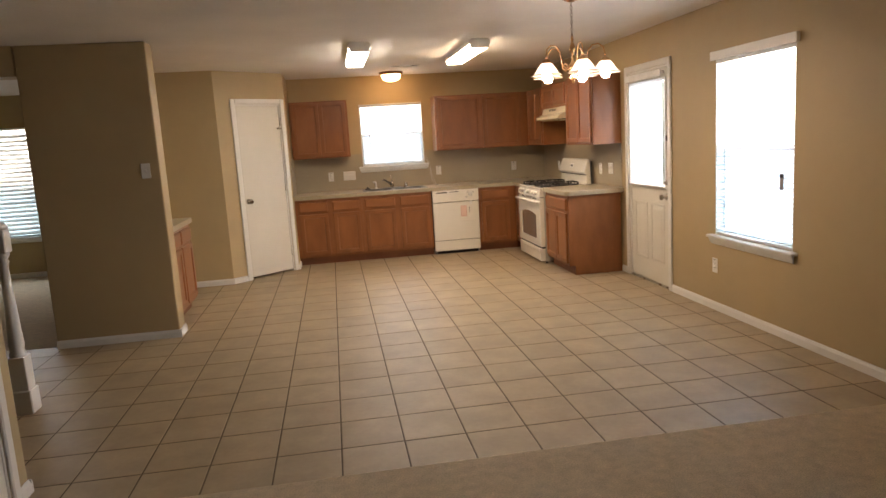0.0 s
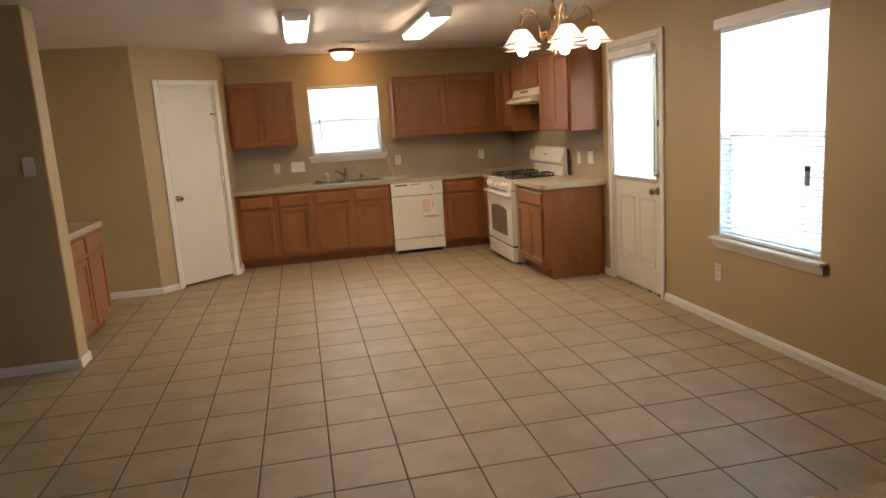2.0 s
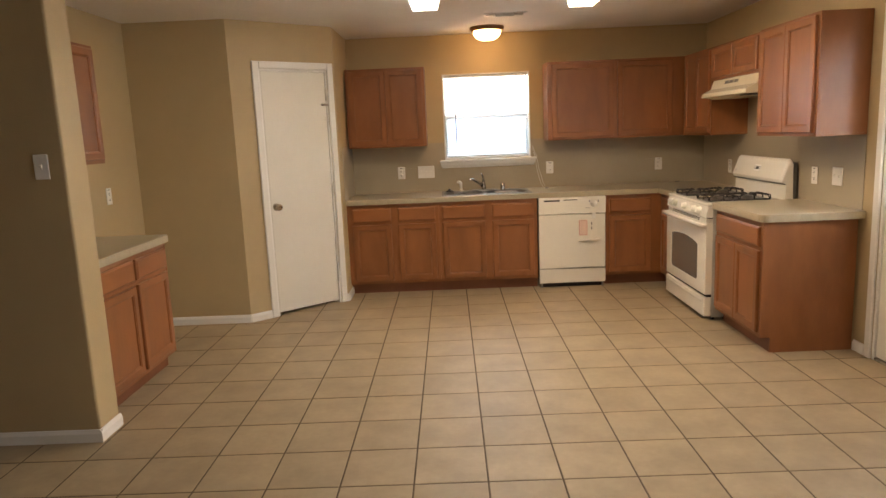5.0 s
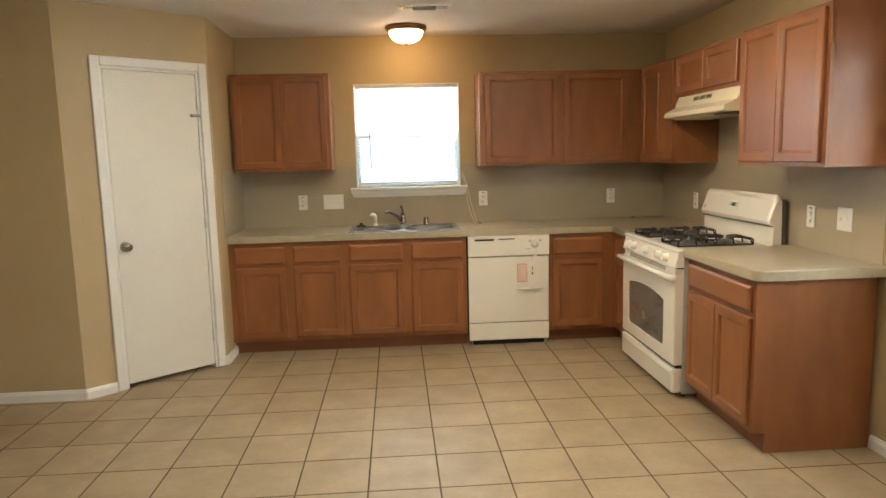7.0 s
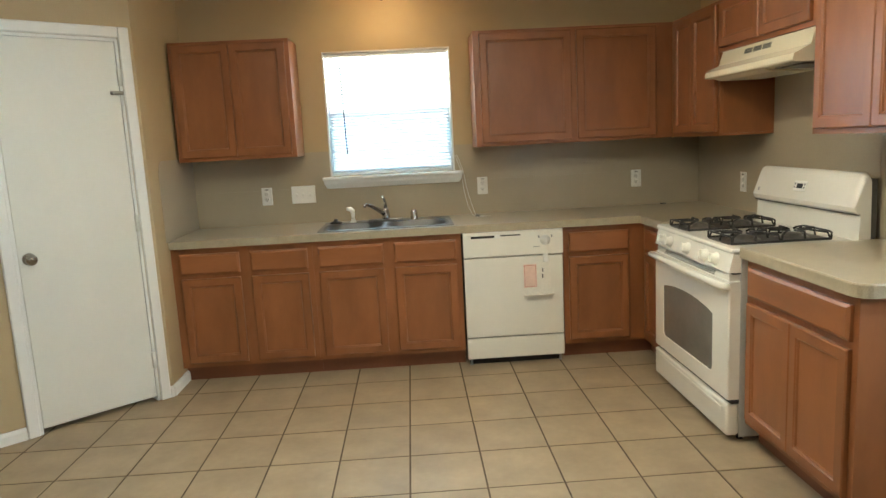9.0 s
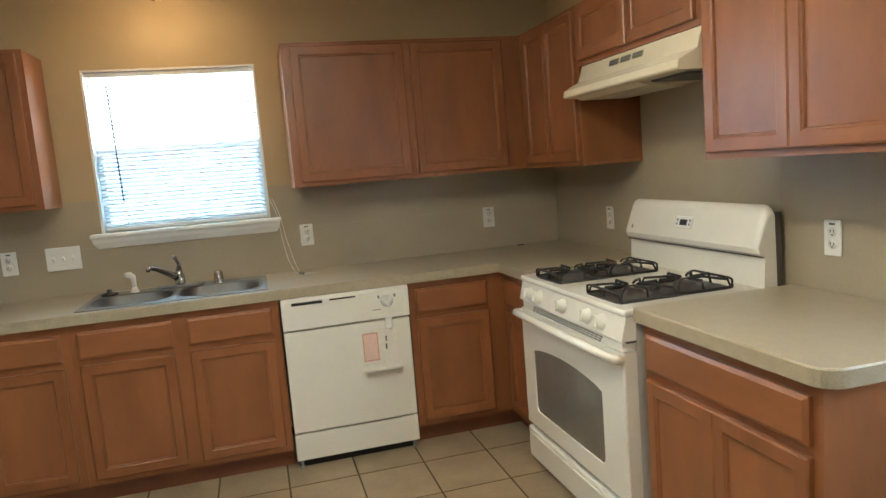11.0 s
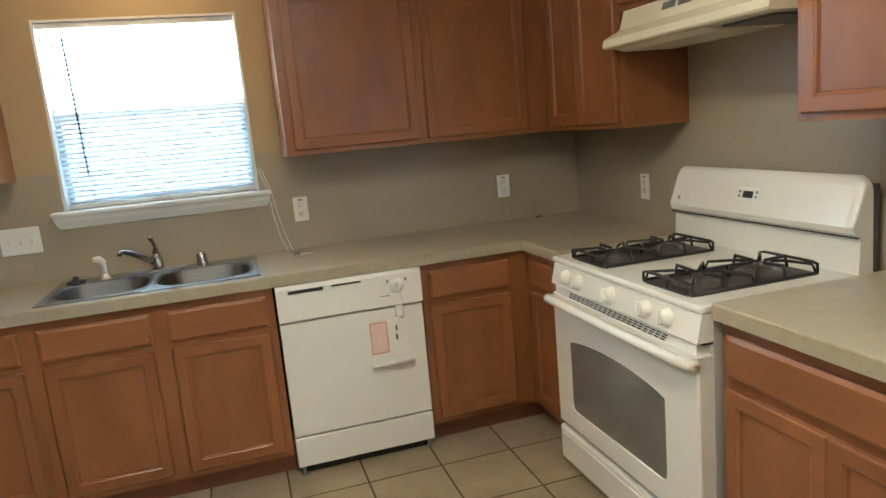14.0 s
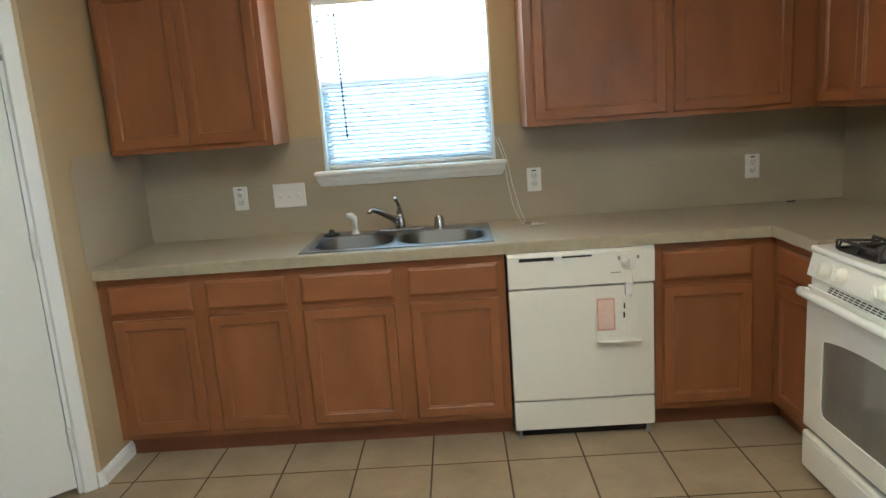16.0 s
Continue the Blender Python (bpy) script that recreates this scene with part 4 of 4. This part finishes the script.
def door_rim(x, z):
    """The point of the door's edge on the ray from the window's middle through (x, z), snapped to a corner when close."""
    cx, cz = (wx0 + wx1) / 2, (wz0 + wz1) / 2
    ux, uz = x - cx, z - cz
    k = min((dx1 - cx) / ux if ux > 1e-6 else 9e9, (dx0 - cx) / ux if ux < -1e-6 else 9e9, (dz1 - cz) / uz if uz > 1e-6 else 9e9, (dz0 - cz) / uz if uz < -1e-6 else 9e9)
    return cx + ux * k, cz + uz * k


rim = [door_rim(x, z) for x, z in hole]
for qx, qz in ((dx0, dz0), (dx1, dz0), (dx1, dz1), (dx0, dz1)):
    near = min(range(len(rim)), key=lambda k: (rim[k][0] - qx) ** 2 + (rim[k][1] - qz) ** 2)
    rim[near] = (qx, qz)
door = bmesh.new()
loops = [[door.verts.new((x, y, z)) for x, z in pts] for pts, y in ((rim, 0.022), (rim, -0.024), ([(x + (0.006 if x < 0.1 else -0.006 if x > RW - 0.1 else 0), z) for x, z in rim], -0.03), (hole, -0.03), (hole, 0.022))]
for a, b in zip(loops, loops[1:] + loops[:1]):
    for k in range(len(a)):
        door.faces.new((a[k], a[(k + 1) % len(a)], b[(k + 1) % len(b)], b[k]))
bmesh.ops.recalc_face_normals(door, faces=door.faces[:])
dr = part("oven_door", door, ENAMEL, rg)
part("oven_window", prism(hole, -0.024, -0.016, "y"), OVENGLASS, dr, "smoked glass with an arched top")
bm = rod([(0.014, -0.028, 0.722), (0.014, -0.056, 0.727), (0.05, -0.070, 0.733), (RW / 2, -0.080, 0.737), (RW - 0.05, -0.070, 0.733), (RW - 0.014, -0.056, 0.727), (RW - 0.014, -0.028, 0.722)], 0.020, 12, None, 0.85)
part("door_handle", bm, ENAMEL, dr, "white bowed handle")
vent = part("vent_strip", boxes((0.02, -0.022, 0.746, RW - 0.02, 0.024, 0.777)), ENAMEL, rg)
part("vent_slots", boxes(*[(0.13 + k * 0.031 + j * 0.008, -0.0235, 0.749 + 0.009 * j, 0.152 + k * 0.031 + j * 0.008, -0.0222, 0.7535 + 0.009 * j) for k in range(int((RW - 0.27) / 0.031)) for j in range(3)]), INSIDE, vent, "three rows of dark vent slots")
# shadow line under the control panel, built as a near-black strip
part("panel_gap_shade", boxes((0.006, -0.010, 0.7775, RW - 0.006, 0.0245, 0.7845)), INSIDE, rg, "near-black strip painted as the shade under the control panel")
part("control_panel", prism([(-0.032, 0.785), (-0.012, 0.868), (0.05, 0.868), (0.05, 0.785)], 0.004, RW - 0.004, "x"), ENAMEL, rg)
for k, fx in enumerate((0.115, 0.212, 0.43, 0.633, 0.74)):
    x = fx * RW / 0.885
    bm = lathe([(0.03, 0), (0.028, 0.008), (0.024, 0.010), (0.022, 0.026), (0, 0.028)], 20)
    box(bm, -0.005, -0.022, 0.02, 0.005, 0.022, 0.036, bevel=0.003)
    part("burner_knob", turned(bm, pose(x, -0.0235, 0.825, 76, 0, 0) @ pose(0, 0, 0, 0, 0, 35 if k == 2 else 4 * k)), KNOB, rg, "white control knob")
ct = bmesh.new()
box(ct, 0.0, -0.022, 0.869, RW, RD - 0.06, 0.892, bevel=0.009, seg=3)
part("cooktop", ct, ENAMEL, rg)


def grate(cx, cy):
    g = part("burner_well", prism([(cx + sx * 0.098 + 0.03 * math.cos(radians(a)), cy + sy * 0.205 + 0.03 * math.sin(radians(a))) for sx, sy, a0 in ((1, 1, 0), (-1, 1, 90), (-1, -1, 180), (1, -1, 270)) for a in (a0, a0 + 30, a0 + 60, a0 + 90)], 0.8925, 0.8945, "z"), SOOT, rg, "dark sooty burner well")
    for dy in (-0.113, 0.113):
        part("burner", lathe([(0.075, 0.0), (0.07, 0.004), (0.045, 0.006), (0.042, 0.016), (0.036, 0.02), (0.03, 0.024), (0, 0.025)], 20, at=(cx, cy + dy, 0.895)), CAP, rg)
    bm = bmesh.new()
    z0, z1 = 0.897, 0.925
    for y in (cy - 0.228, cy + 0.228):
        rod([(cx - 0.12, y, z0), (cx - 0.12, y, z1), (cx - 0.10, y, z1 + 0.004), (cx + 0.10, y, z1 + 0.004), (cx + 0.12, y, z1), (cx + 0.12, y, z0)], 0.0048, 6, bm)
    for x in (cx - 0.12, cx + 0.12):
        rod([(x, cy - 0.228, z0), (x, cy + 0.228, z0)], 0.006, 6, bm)
    for dy in (-0.113, 0.113):
        for a in (0, 90, 180, 270):
            c, s = math.cos(radians(a)), math.sin(radians(a))
            rod([(cx + 0.113 * c, cy + dy + 0.113 * s, z0), (cx + 0.105 * c, cy + dy + 0.105 * s, z1 + 0.008), (cx + 0.025 * c, cy + dy + 0.025 * s, z1 + 0.004)], 0.0055, 6, bm)
        for a in (45, 135, 225, 315):
            c, s = math.cos(radians(a)), math.sin(radians(a))
            rod([(cx + 0.118 * (1 if c > 0 else -1), cy + dy + 0.111 * (1 if s > 0 else -1), z0), (cx + 0.110 * (1 if c > 0 else -1), cy + dy + 0.103 * (1 if s > 0 else -1), z1), (cx + 0.07 * c, cy + dy + 0.07 * s, z1 + 0.008), (cx + 0.034 * c, cy + dy + 0.034 * s, z1 + 0.006)], 0.005, 6, bm)
    part("grate", bm, IRON, rg, "black cast-iron double grate")


grate(0.215, 0.25)
grate(RW - 0.215, 0.25)
yb = RD - 0.095
profile = [(yb + 0.01, 0.89), (yb + 0.015, 1.0), (yb - 0.015, 1.02), (yb - 0.022, 1.04), (yb + 0.018, 1.16), (yb + 0.028, 1.18), (yb + 0.045, 1.19), (RD - 0.05, 1.19), (RD - 0.035, 1.17), (RD - 0.03, 0.89)]
bm = bmesh.new()
rows = []
for k in range(13):
    a = min(k, 12 - k) / 6 * 90
    inset = 0.034 * (1 - math.sin(radians(a)))
    x = 0.012 + 0.034 * (1 - math.cos(radians(a))) if k <= 6 else RW - 0.012 - 0.034 * (1 - math.cos(radians(a)))
    rows.append([bm.verts.new((x, y + (0.35 * inset if y < yb + 0.05 and z > 1.01 else 0), z - inset * max(0, (z - 1.03) / 0.16) ** 2)) for y, z in profile])
for a, b in zip(rows, rows[1:]):
    for k in range(len(a)):
        f = bm.faces.new((a[k], b[k], b[(k + 1) % len(b)], a[(k + 1) % len(a)]))
        f.smooth = 4 <= k <= 8
bm.faces.new(rows[0])
bm.faces.new(rows[-1][::-1])
bmesh.ops.recalc_face_normals(bm, faces=bm.faces[:])
bgd = part("backguard", bm, ENAMEL, rg)
bm = boxes((-0.055, -0.004, -0.026, 0.055, 0.003, 0.026), bevel=0.003)
lean = pose(RW / 2 + 0.0, yb + 0.001, 1.105, -18.5)
part("clock_panel", turned(bm, lean), PLASTIC, bgd)
part("printed_mark", turned(boxes((-0.385, -0.0035, -0.046, -0.373, -0.0022, -0.03)), lean), GREYP, bgd, "small grey printed mark")
part("clock_display", turned(boxes((-0.024, -0.0058, -0.012, 0.024, -0.0042, 0.012)), lean), BLACK, bgd, "dark clock display")
for x in (-0.048, 0.034):
    for z in (-0.012, 0.004):
        part("clock_button", turned(boxes((x, -0.0058, z, x + 0.012, -0.0042, z + 0.01)), lean), GREYP, bgd)
# dark plate added to deepen the shadow between backguard and wall
part("back_shadow_plate", boxes((0.02, RD - 0.0295, 0.80, RW - 0.016, RD - 0.006, 1.16)), GREYD, rg, "dark plate added as the shadow between backguard and wall")
part("seam", boxes((0.011, yb - 0.001, 1.006, RW - 0.011, yb + 0.012, 1.0085)), INSIDE, bgd)
for x in (0.05, RW - 0.05):
    for y in (0.05, RD - 0.08):
        part("levelling_foot", lathe([(0.016, 0), (0.016, 0.02), (0.01, 0.02), (0.01, 0.046)], 10, None, (x, y, 0)), BLACK, rg, "short black foot")

# ---- range hood ----
hood = thing("range_hood", pose(XR, 8.44, 0, 0, 0, -90), "almond under-cabinet range hood with dark vents", "range hood")
HW = 0.866
part("canopy", prism([(-0.004, 1.672), (-0.004, 1.813), (-0.308, 1.813), (-0.33, 1.742), (-0.403, 1.706), (-0.408, 1.680), (-0.402, 1.674), (-0.385, 1.672)], 0.0, HW, "x"), CREAM, hood)
part("pan", prism([(-0.375, 1.6715), (-0.33, 1.658), (-0.10, 1.658), (-0.05, 1.6715)], 0.03, HW - 0.30, "x"), CREAM, hood, "almond pressed metal pan")
part("filter", boxes((HW - 0.285, -0.33, 1.664, HW - 0.06, -0.06, 1.6715), bevel=0.003), GREYD, hood, "dark greasy mesh filter")
for x in (0.265, 0.355, 0.445):
    v = part("vent", turned(boxes((x, -0.003, 0.008, x + 0.078, 0.0, 0.034), bevel=0.002), pose(0, -0.3235, 1.763, -17.2)), HOODVENT, hood, "grey vent grille")
    part("vent_slots", turned(boxes(*[(x + 0.006 + 0.0115 * k, -0.0042, z, x + 0.0125 + 0.0115 * k, -0.0031, z + 0.008) for k in range(6) for z in (0.011, 0.022)]), pose(0, -0.3235, 1.763, -17.2)), GREYD, v)

# ---- ceiling fixtures ----


def strip_light(x, y0, y1, lit, label):
    f = thing("ceiling_light", pose(x, y0, CEIL), label, "ceiling light", "fluorescent fixtures")
    n = y1 - y0
    part("housing", boxes((-0.055, 0.0125, -0.03, 0.055, n - 0.0125, 0.0), (-0.095, 0.0125, -0.049, 0.095, n - 0.0125, -0.03)), PLASTIC, f)
    part("end_cap", prism([(-0.10, -0.03), (-0.085, -0.088), (0.085, -0.088), (0.10, -0.03), (0.08, -0.0005), (-0.08, -0.0005)], 0, 0.012, "y"), PLASTIC, f)
    part("end_cap", prism([(-0.10, -0.03), (-0.085, -0.088), (0.085, -0.088), (0.10, -0.03), (0.08, -0.0005), (-0.08, -0.0005)], n - 0.012, n, "y"), PLASTIC, f)
    for sx in (-1, 1):
        part("side_rail", boxes((sx * 0.0995 - 0.004, 0.0125, -0.052, sx * 0.0995 + 0.004, n - 0.0125, -0.022)), PLASTIC, f)
    part("diffuser", prism([(-0.095, -0.05), (-0.083, -0.085), (0.083, -0.085), (0.095, -0.05)], 0.0125, n - 0.0125, "y"), lit, f, "lit acrylic diffuser")


strip_light(0.765, 6.30, 7.56, TUBE, "fluorescent fixture with a lit cool white diffuser")
strip_light(1.88, 6.35, 7.68, TUBEW, "fluorescent fixture with a lit warm white diffuser")
dome = thing("ceiling_light", pose(1.285, 9.06, CEIL), "lit frosted dome light with an antique brass rim", "ceiling light")
part("pan", lathe([(0, 0), (0.155, 0), (0.158, -0.012), (0.145, -0.034), (0.125, -0.038), (0, -0.03)], 32), RIM, dome, "antique brass rim")
part("dome", lathe([(0.128, -0.034), (0.122, -0.065), (0.10, -0.095), (0.06, -0.115), (0, -0.122)], 32), DOME, dome, "lit frosted glass")
part("finial", lathe([(0.012, -0.118), (0.010, -0.13), (0.005, -0.138), (0, -0.139)], 12), BRONZE, dome)
ventc = thing("ceiling_vent", pose(1.395, 8.385, CEIL), "white ceiling air vent near the dome light", "air vent")
part("frame", boxes((-0.175, -0.075, -0.008, 0.175, -0.055, 0), (-0.175, 0.055, -0.008, 0.175, 0.075, 0), (-0.175, -0.055, -0.008, -0.155, 0.055, 0), (0.155, -0.055, -0.008, 0.175, 0.055, 0), bevel=0.002), WHITE, ventc)
part("backing", boxes((-0.155, -0.055, -0.003, 0.155, 0.055, -0.0005)), INSIDE, ventc)
for k in range(5):
    for sx in (-1, 1):
        part("slat", turned(boxes((-0.006, -0.054, -0.001, 0.006, 0.054, 0.0005)), pose(sx * (0.085 + 0.0155 * k), 0, -0.008, 0, -35)), WHITE, ventc)
for k in range(5):
    part("slat", turned(boxes((-0.074, -0.011, -0.001, 0.074, 0.011, 0.0005)), pose(0, -0.044 + 0.022 * k, -0.008, 25)), WHITE, ventc)

# ---- chandelier ----
ch = thing("chandelier", pose(2.137, 4.60, -0.005), "five-arm brass chandelier with lit frosted glass shades", "chandelier")
part("canopy", lathe([(0, CEIL), (0.065, CEIL), (0.06, CEIL - 0.012), (0.02, CEIL - 0.03), (0, CEIL - 0.032)], 24), BRASS, ch)
bm = bmesh.new()
z, k = CEIL - 0.03, 0
while z > 2.16:
    pts = []
    for q in range(11):
        a = 2 * math.pi * q / 10
        u, v = 0.008 * math.cos(a), 0.016 * math.sin(a)
        pts.append((u, 0, z - 0.014 + v) if k % 2 else (0, u, z - 0.014 + v))
    rod(pts, 0.0022, 5, bm)
    z, k = z - 0.024, k + 1
rod([(0.003, 0.004, CEIL - 0.03), (0.006, -0.004, 2.3), (-0.004, 0.005, 2.2), (0, 0, 2.14)], 0.002, 5, bm)
part("chain", bm, NICKEL, ch, "grey chain and wire")
part("stem", lathe([(0, 2.165), (0.008, 2.16), (0.012, 2.14), (0.006, 2.125), (0.016, 2.10), (0.022, 2.075), (0.012, 2.05), (0.009, 2.0), (0.02, 1.985), (0.034, 1.96), (0.03, 1.935), (0.012, 1.91), (0.02, 1.885), (0.012, 1.865), (0.006, 1.845), (0, 1.84)], 20), BRASS, ch)
shade_prof = [(0.028, 0.0), (0.040, -0.008), (0.058, -0.03), (0.078, -0.062), (0.094, -0.078), (0.104, -0.083)]
for k in range(5):
    a = radians(-20 + 72 * k)
    c, s = math.cos(a), math.sin(a)

    def at(r, z, c=c, s=s):
        return (r * c, r * s, z)
    curve = [at(0.025, 1.955), at(0.06, 1.935), at(0.085, 1.95), at(0.092, 2.0), at(0.105, 2.06), at(0.135, 2.095), at(0.175, 2.10), at(0.208, 2.075), at(0.218, 2.03), at(0.218, 2.0)]
    arm = part("arm", rod(curve, 0.0046, 8), BRASS, ch)
    part("scroll", rod([at(0.06 + 0.022 * math.cos(q * 0.7) * (1 - q * 0.06), 1.965 + 0.02 * math.sin(q * 0.7) * (1 - q * 0.06)) for q in range(10)], 0.004, 6), BRASS, arm)
    part("socket_cup", lathe([(0.012, 2.012), (0.026, 2.0), (0.030, 1.985), (0.028, 1.972), (0, 1.972)], 16, at=at(0.218, 0)), BRASS, arm)
    sh = part("shade", lathe([(r, 1.985 + z) for r, z in shade_prof] + [(r - 0.003, 1.985 + z - 0.0005) for r, z in shade_prof[::-1]], 24, at=at(0.218, 0)), SHADE, arm, "lit frosted glass bell shade")
    part("rim", lathe([(0.1035, 1.9005), (0.1065, 1.9015), (0.1065, 1.9045), (0.1035, 1.9035)], 24, at=at(0.218, 0)), RIM, sh, "thin antique brass rim")
    part("bulb", lathe([(0, 1.968), (0.014, 1.965), (0.018, 1.94), (0.03, 1.915), (0.032, 1.895), (0.022, 1.872), (0, 1.865)], 16, at=at(0.218, 0)), BULB, arm, "lit bulb")

# ---- blind cord lying on the counter ----
cord = thing("blind_pull", pose(1.735, YB, 0), "white blind cord trailing down to the counter", "cord")
for o in (0.0, 0.014):
    part("cord", rod([(-0.045 + o, 0.018, 1.95), (-0.04 + o, 0.016, 1.36), (-0.016 + o, -0.012, 1.30), (0.012 + o, -0.056, 1.21), (0.022 + o * 1.5, -0.09, 1.09), (0.04 + o * 2, -0.145, 0.98), (0.068 + o * 1.4, -0.195, CT + 0.014), (0.09 + o, -0.222, CT + 0.004),
                      (0.125, -0.236 + o, CT + 0.004), (0.165, -0.225 + 2 * o, CT + 0.004), (0.185 - o, -0.20, CT + 0.004)], 0.0016, 5), PLASTIC, cord)
bm = lathe([(0.004, 0), (0.009, 0.006), (0.010, 0.02), (0.006, 0.03), (0, 0.032)], 10)
part("tassel", turned(bm, pose(0.085, -0.215, CT + 0.010, 90, 0, 60)), GREYP, cord, "small grey tassel")
part("tassel", turned(boxes((-0.03, -0.006, 0, 0.03, 0.006, 0.008), bevel=0.002), pose(0.12, -0.22, CT + 0.001, 0, 0, 15)), PLASTIC, cord, "small white plastic bar")

clip = thing("loose_clip", pose(3.16, YB - 0.05, CT, 0, 0, 8), "small dark plastic clip lying at the back of the counter", "clip")
part("clip_body", boxes((-0.022, -0.005, 0, 0.022, 0.005, 0.007), bevel=0.002), BLACK, clip)

# ---- stair foot ----
newel = thing("newel_post", pose(-1.555, 4.345, 0), "white painted turned newel post at the foot of the stairs", "newel post")
part("base_block", boxes((-0.05, -0.05, 0, 0.05, 0.05, 0.36), bevel=0.004), WHITE, newel)
part("plinth", boxes((-0.062, -0.062, 0, 0.062, 0.062, 0.15), bevel=0.006), WHITE, newel)
part("shaft", lathe([(0.046, 0.36), (0.048, 0.38), (0.036, 0.40), (0.044, 0.43), (0.040, 0.50), (0.030, 0.75), (0.024, 0.92), (0.034, 0.945), (0.026, 0.96), (0.04, 0.98), (0.042, 1.0)], 24), WHITE, newel)
part("top_block", boxes((-0.045, -0.045, 1.0, 0.045, 0.045, 1.14), bevel=0.006), WHITE, newel)
part("cap", lathe([(0.0, 1.19), (0.03, 1.185), (0.05, 1.165), (0.055, 1.14), (0, 1.14)], 20), WHITE, newel)
YS = 3.19                                   # end of the wall beside the stairs
CD = (2.25, 3.03)                           # closet door's opening in it
solid("wall_stair", wall_strip("y", -1.22, -1.08, -1.0, YS, 0, CEIL, [(CD[0], CD[1], 0, 2.055)]), PAINT, "tan painted wall beside the stairs with a closet door", "wall")
baseboard("baseboard", -1.079, YS, -1.079, CD[1] + 0.06, 1)
baseboard("baseboard", -1.079, CD[0] - 0.06, -1.079, -1.0, 1)
baseboard("baseboard", -1.22, YS + 0.001, -1.065, YS + 0.001, 1)
closet = thing("door_3", pose(-1.08, CD[0], 0, 0, 0, 90), "flat white painted closet door under the stairs, closed", "door", kind="structure")
CW = CD[1] - CD[0]
part("casing", casing(CW, 2.055, -0.0005), WHITE, closet)
part("jamb", boxes((0, 0, 0, 0.016, 0.14, 2.055), (CW - 0.016, 0, 0, CW, 0.14, 2.055), (0.016, 0, 2.039, CW - 0.016, 0.14, 2.055)), WHITE, closet)
leaf = part("leaf", boxes((0.019, 0.004, 0.018, CW - 0.019, 0.04, 2.036), bevel=0.002), DOORWHITE, closet)
knob(leaf, 0.07, 0.93, 0.004)

# ---- tiled floor ----
TX, TY, PX, PY, G = 0.685, 3.24, 0.320, 0.3385, 0.0082
fl = solid("floor_tiled", boxes((-2.6, YC, -0.1, XR, YB, 0.0)), GROUT, "beige ceramic floor tiles with dark grout", "floor")


def tile_bm(w, h):
    bm = bmesh.new()
    e = 0.003
    rs = [[bm.verts.new((x, y, z)) for x, y in ((o, o), (w - o, o), (w - o, h - o), (o, h - o))] for o, z in ((0, -0.002), (0, 0.0008), (e, 0.0018))]
    for a, b in zip(rs, rs[1:]):
        for k in range(4):
            bm.faces.new((a[k], a[(k + 1) % 4], b[(k + 1) % 4], b[k]))
    bm.faces.new(rs[-1])
    return bm


shapes = {}
rng = random.Random(5)
ix0, ix1 = int((-2.6 - TX) // PX), int((XR - TX) // PX)
iy0, iy1 = -1, int((YB - TY) // PY)
for iy in range(iy0, iy1 + 1):
    for ix in range(ix0, ix1 + 1):
        x0, x1 = max(TX + PX * ix + G / 2, -2.6), min(TX + PX * (ix + 1) - G / 2, XR)
        y0, y1 = max(TY + PY * iy + G / 2, YC + 0.002), min(TY + PY * (iy + 1) - G / 2, YB)
        if x1 - x0 < 0.02 or y1 - y0 < 0.02 or y0 > 9.1 or (x0 < 0 and y0 > max(YN, x0 + 9.15)) or (x0 < -0.9 and y0 > YN) or (x0 < -1.3 and 6.03 < y0 < 6.9) or (x0 > 2.9 and y0 > 6.8):
            continue
        if y0 > YE + 0.05:
            x0 = max(x0, XN + 0.001)
            if x1 - x0 < 0.02:
                continue
        key = (round(x1 - x0, 3), round(y1 - y0, 3))
        if key not in shapes:
            shapes[key] = mesh_of("tile", tile_bm(*key), TILE)
        t = new("tile", shapes[key])
        t.parent = fl
        t.location = (x0, y0, rng.uniform(-0.0003, 0.0003))
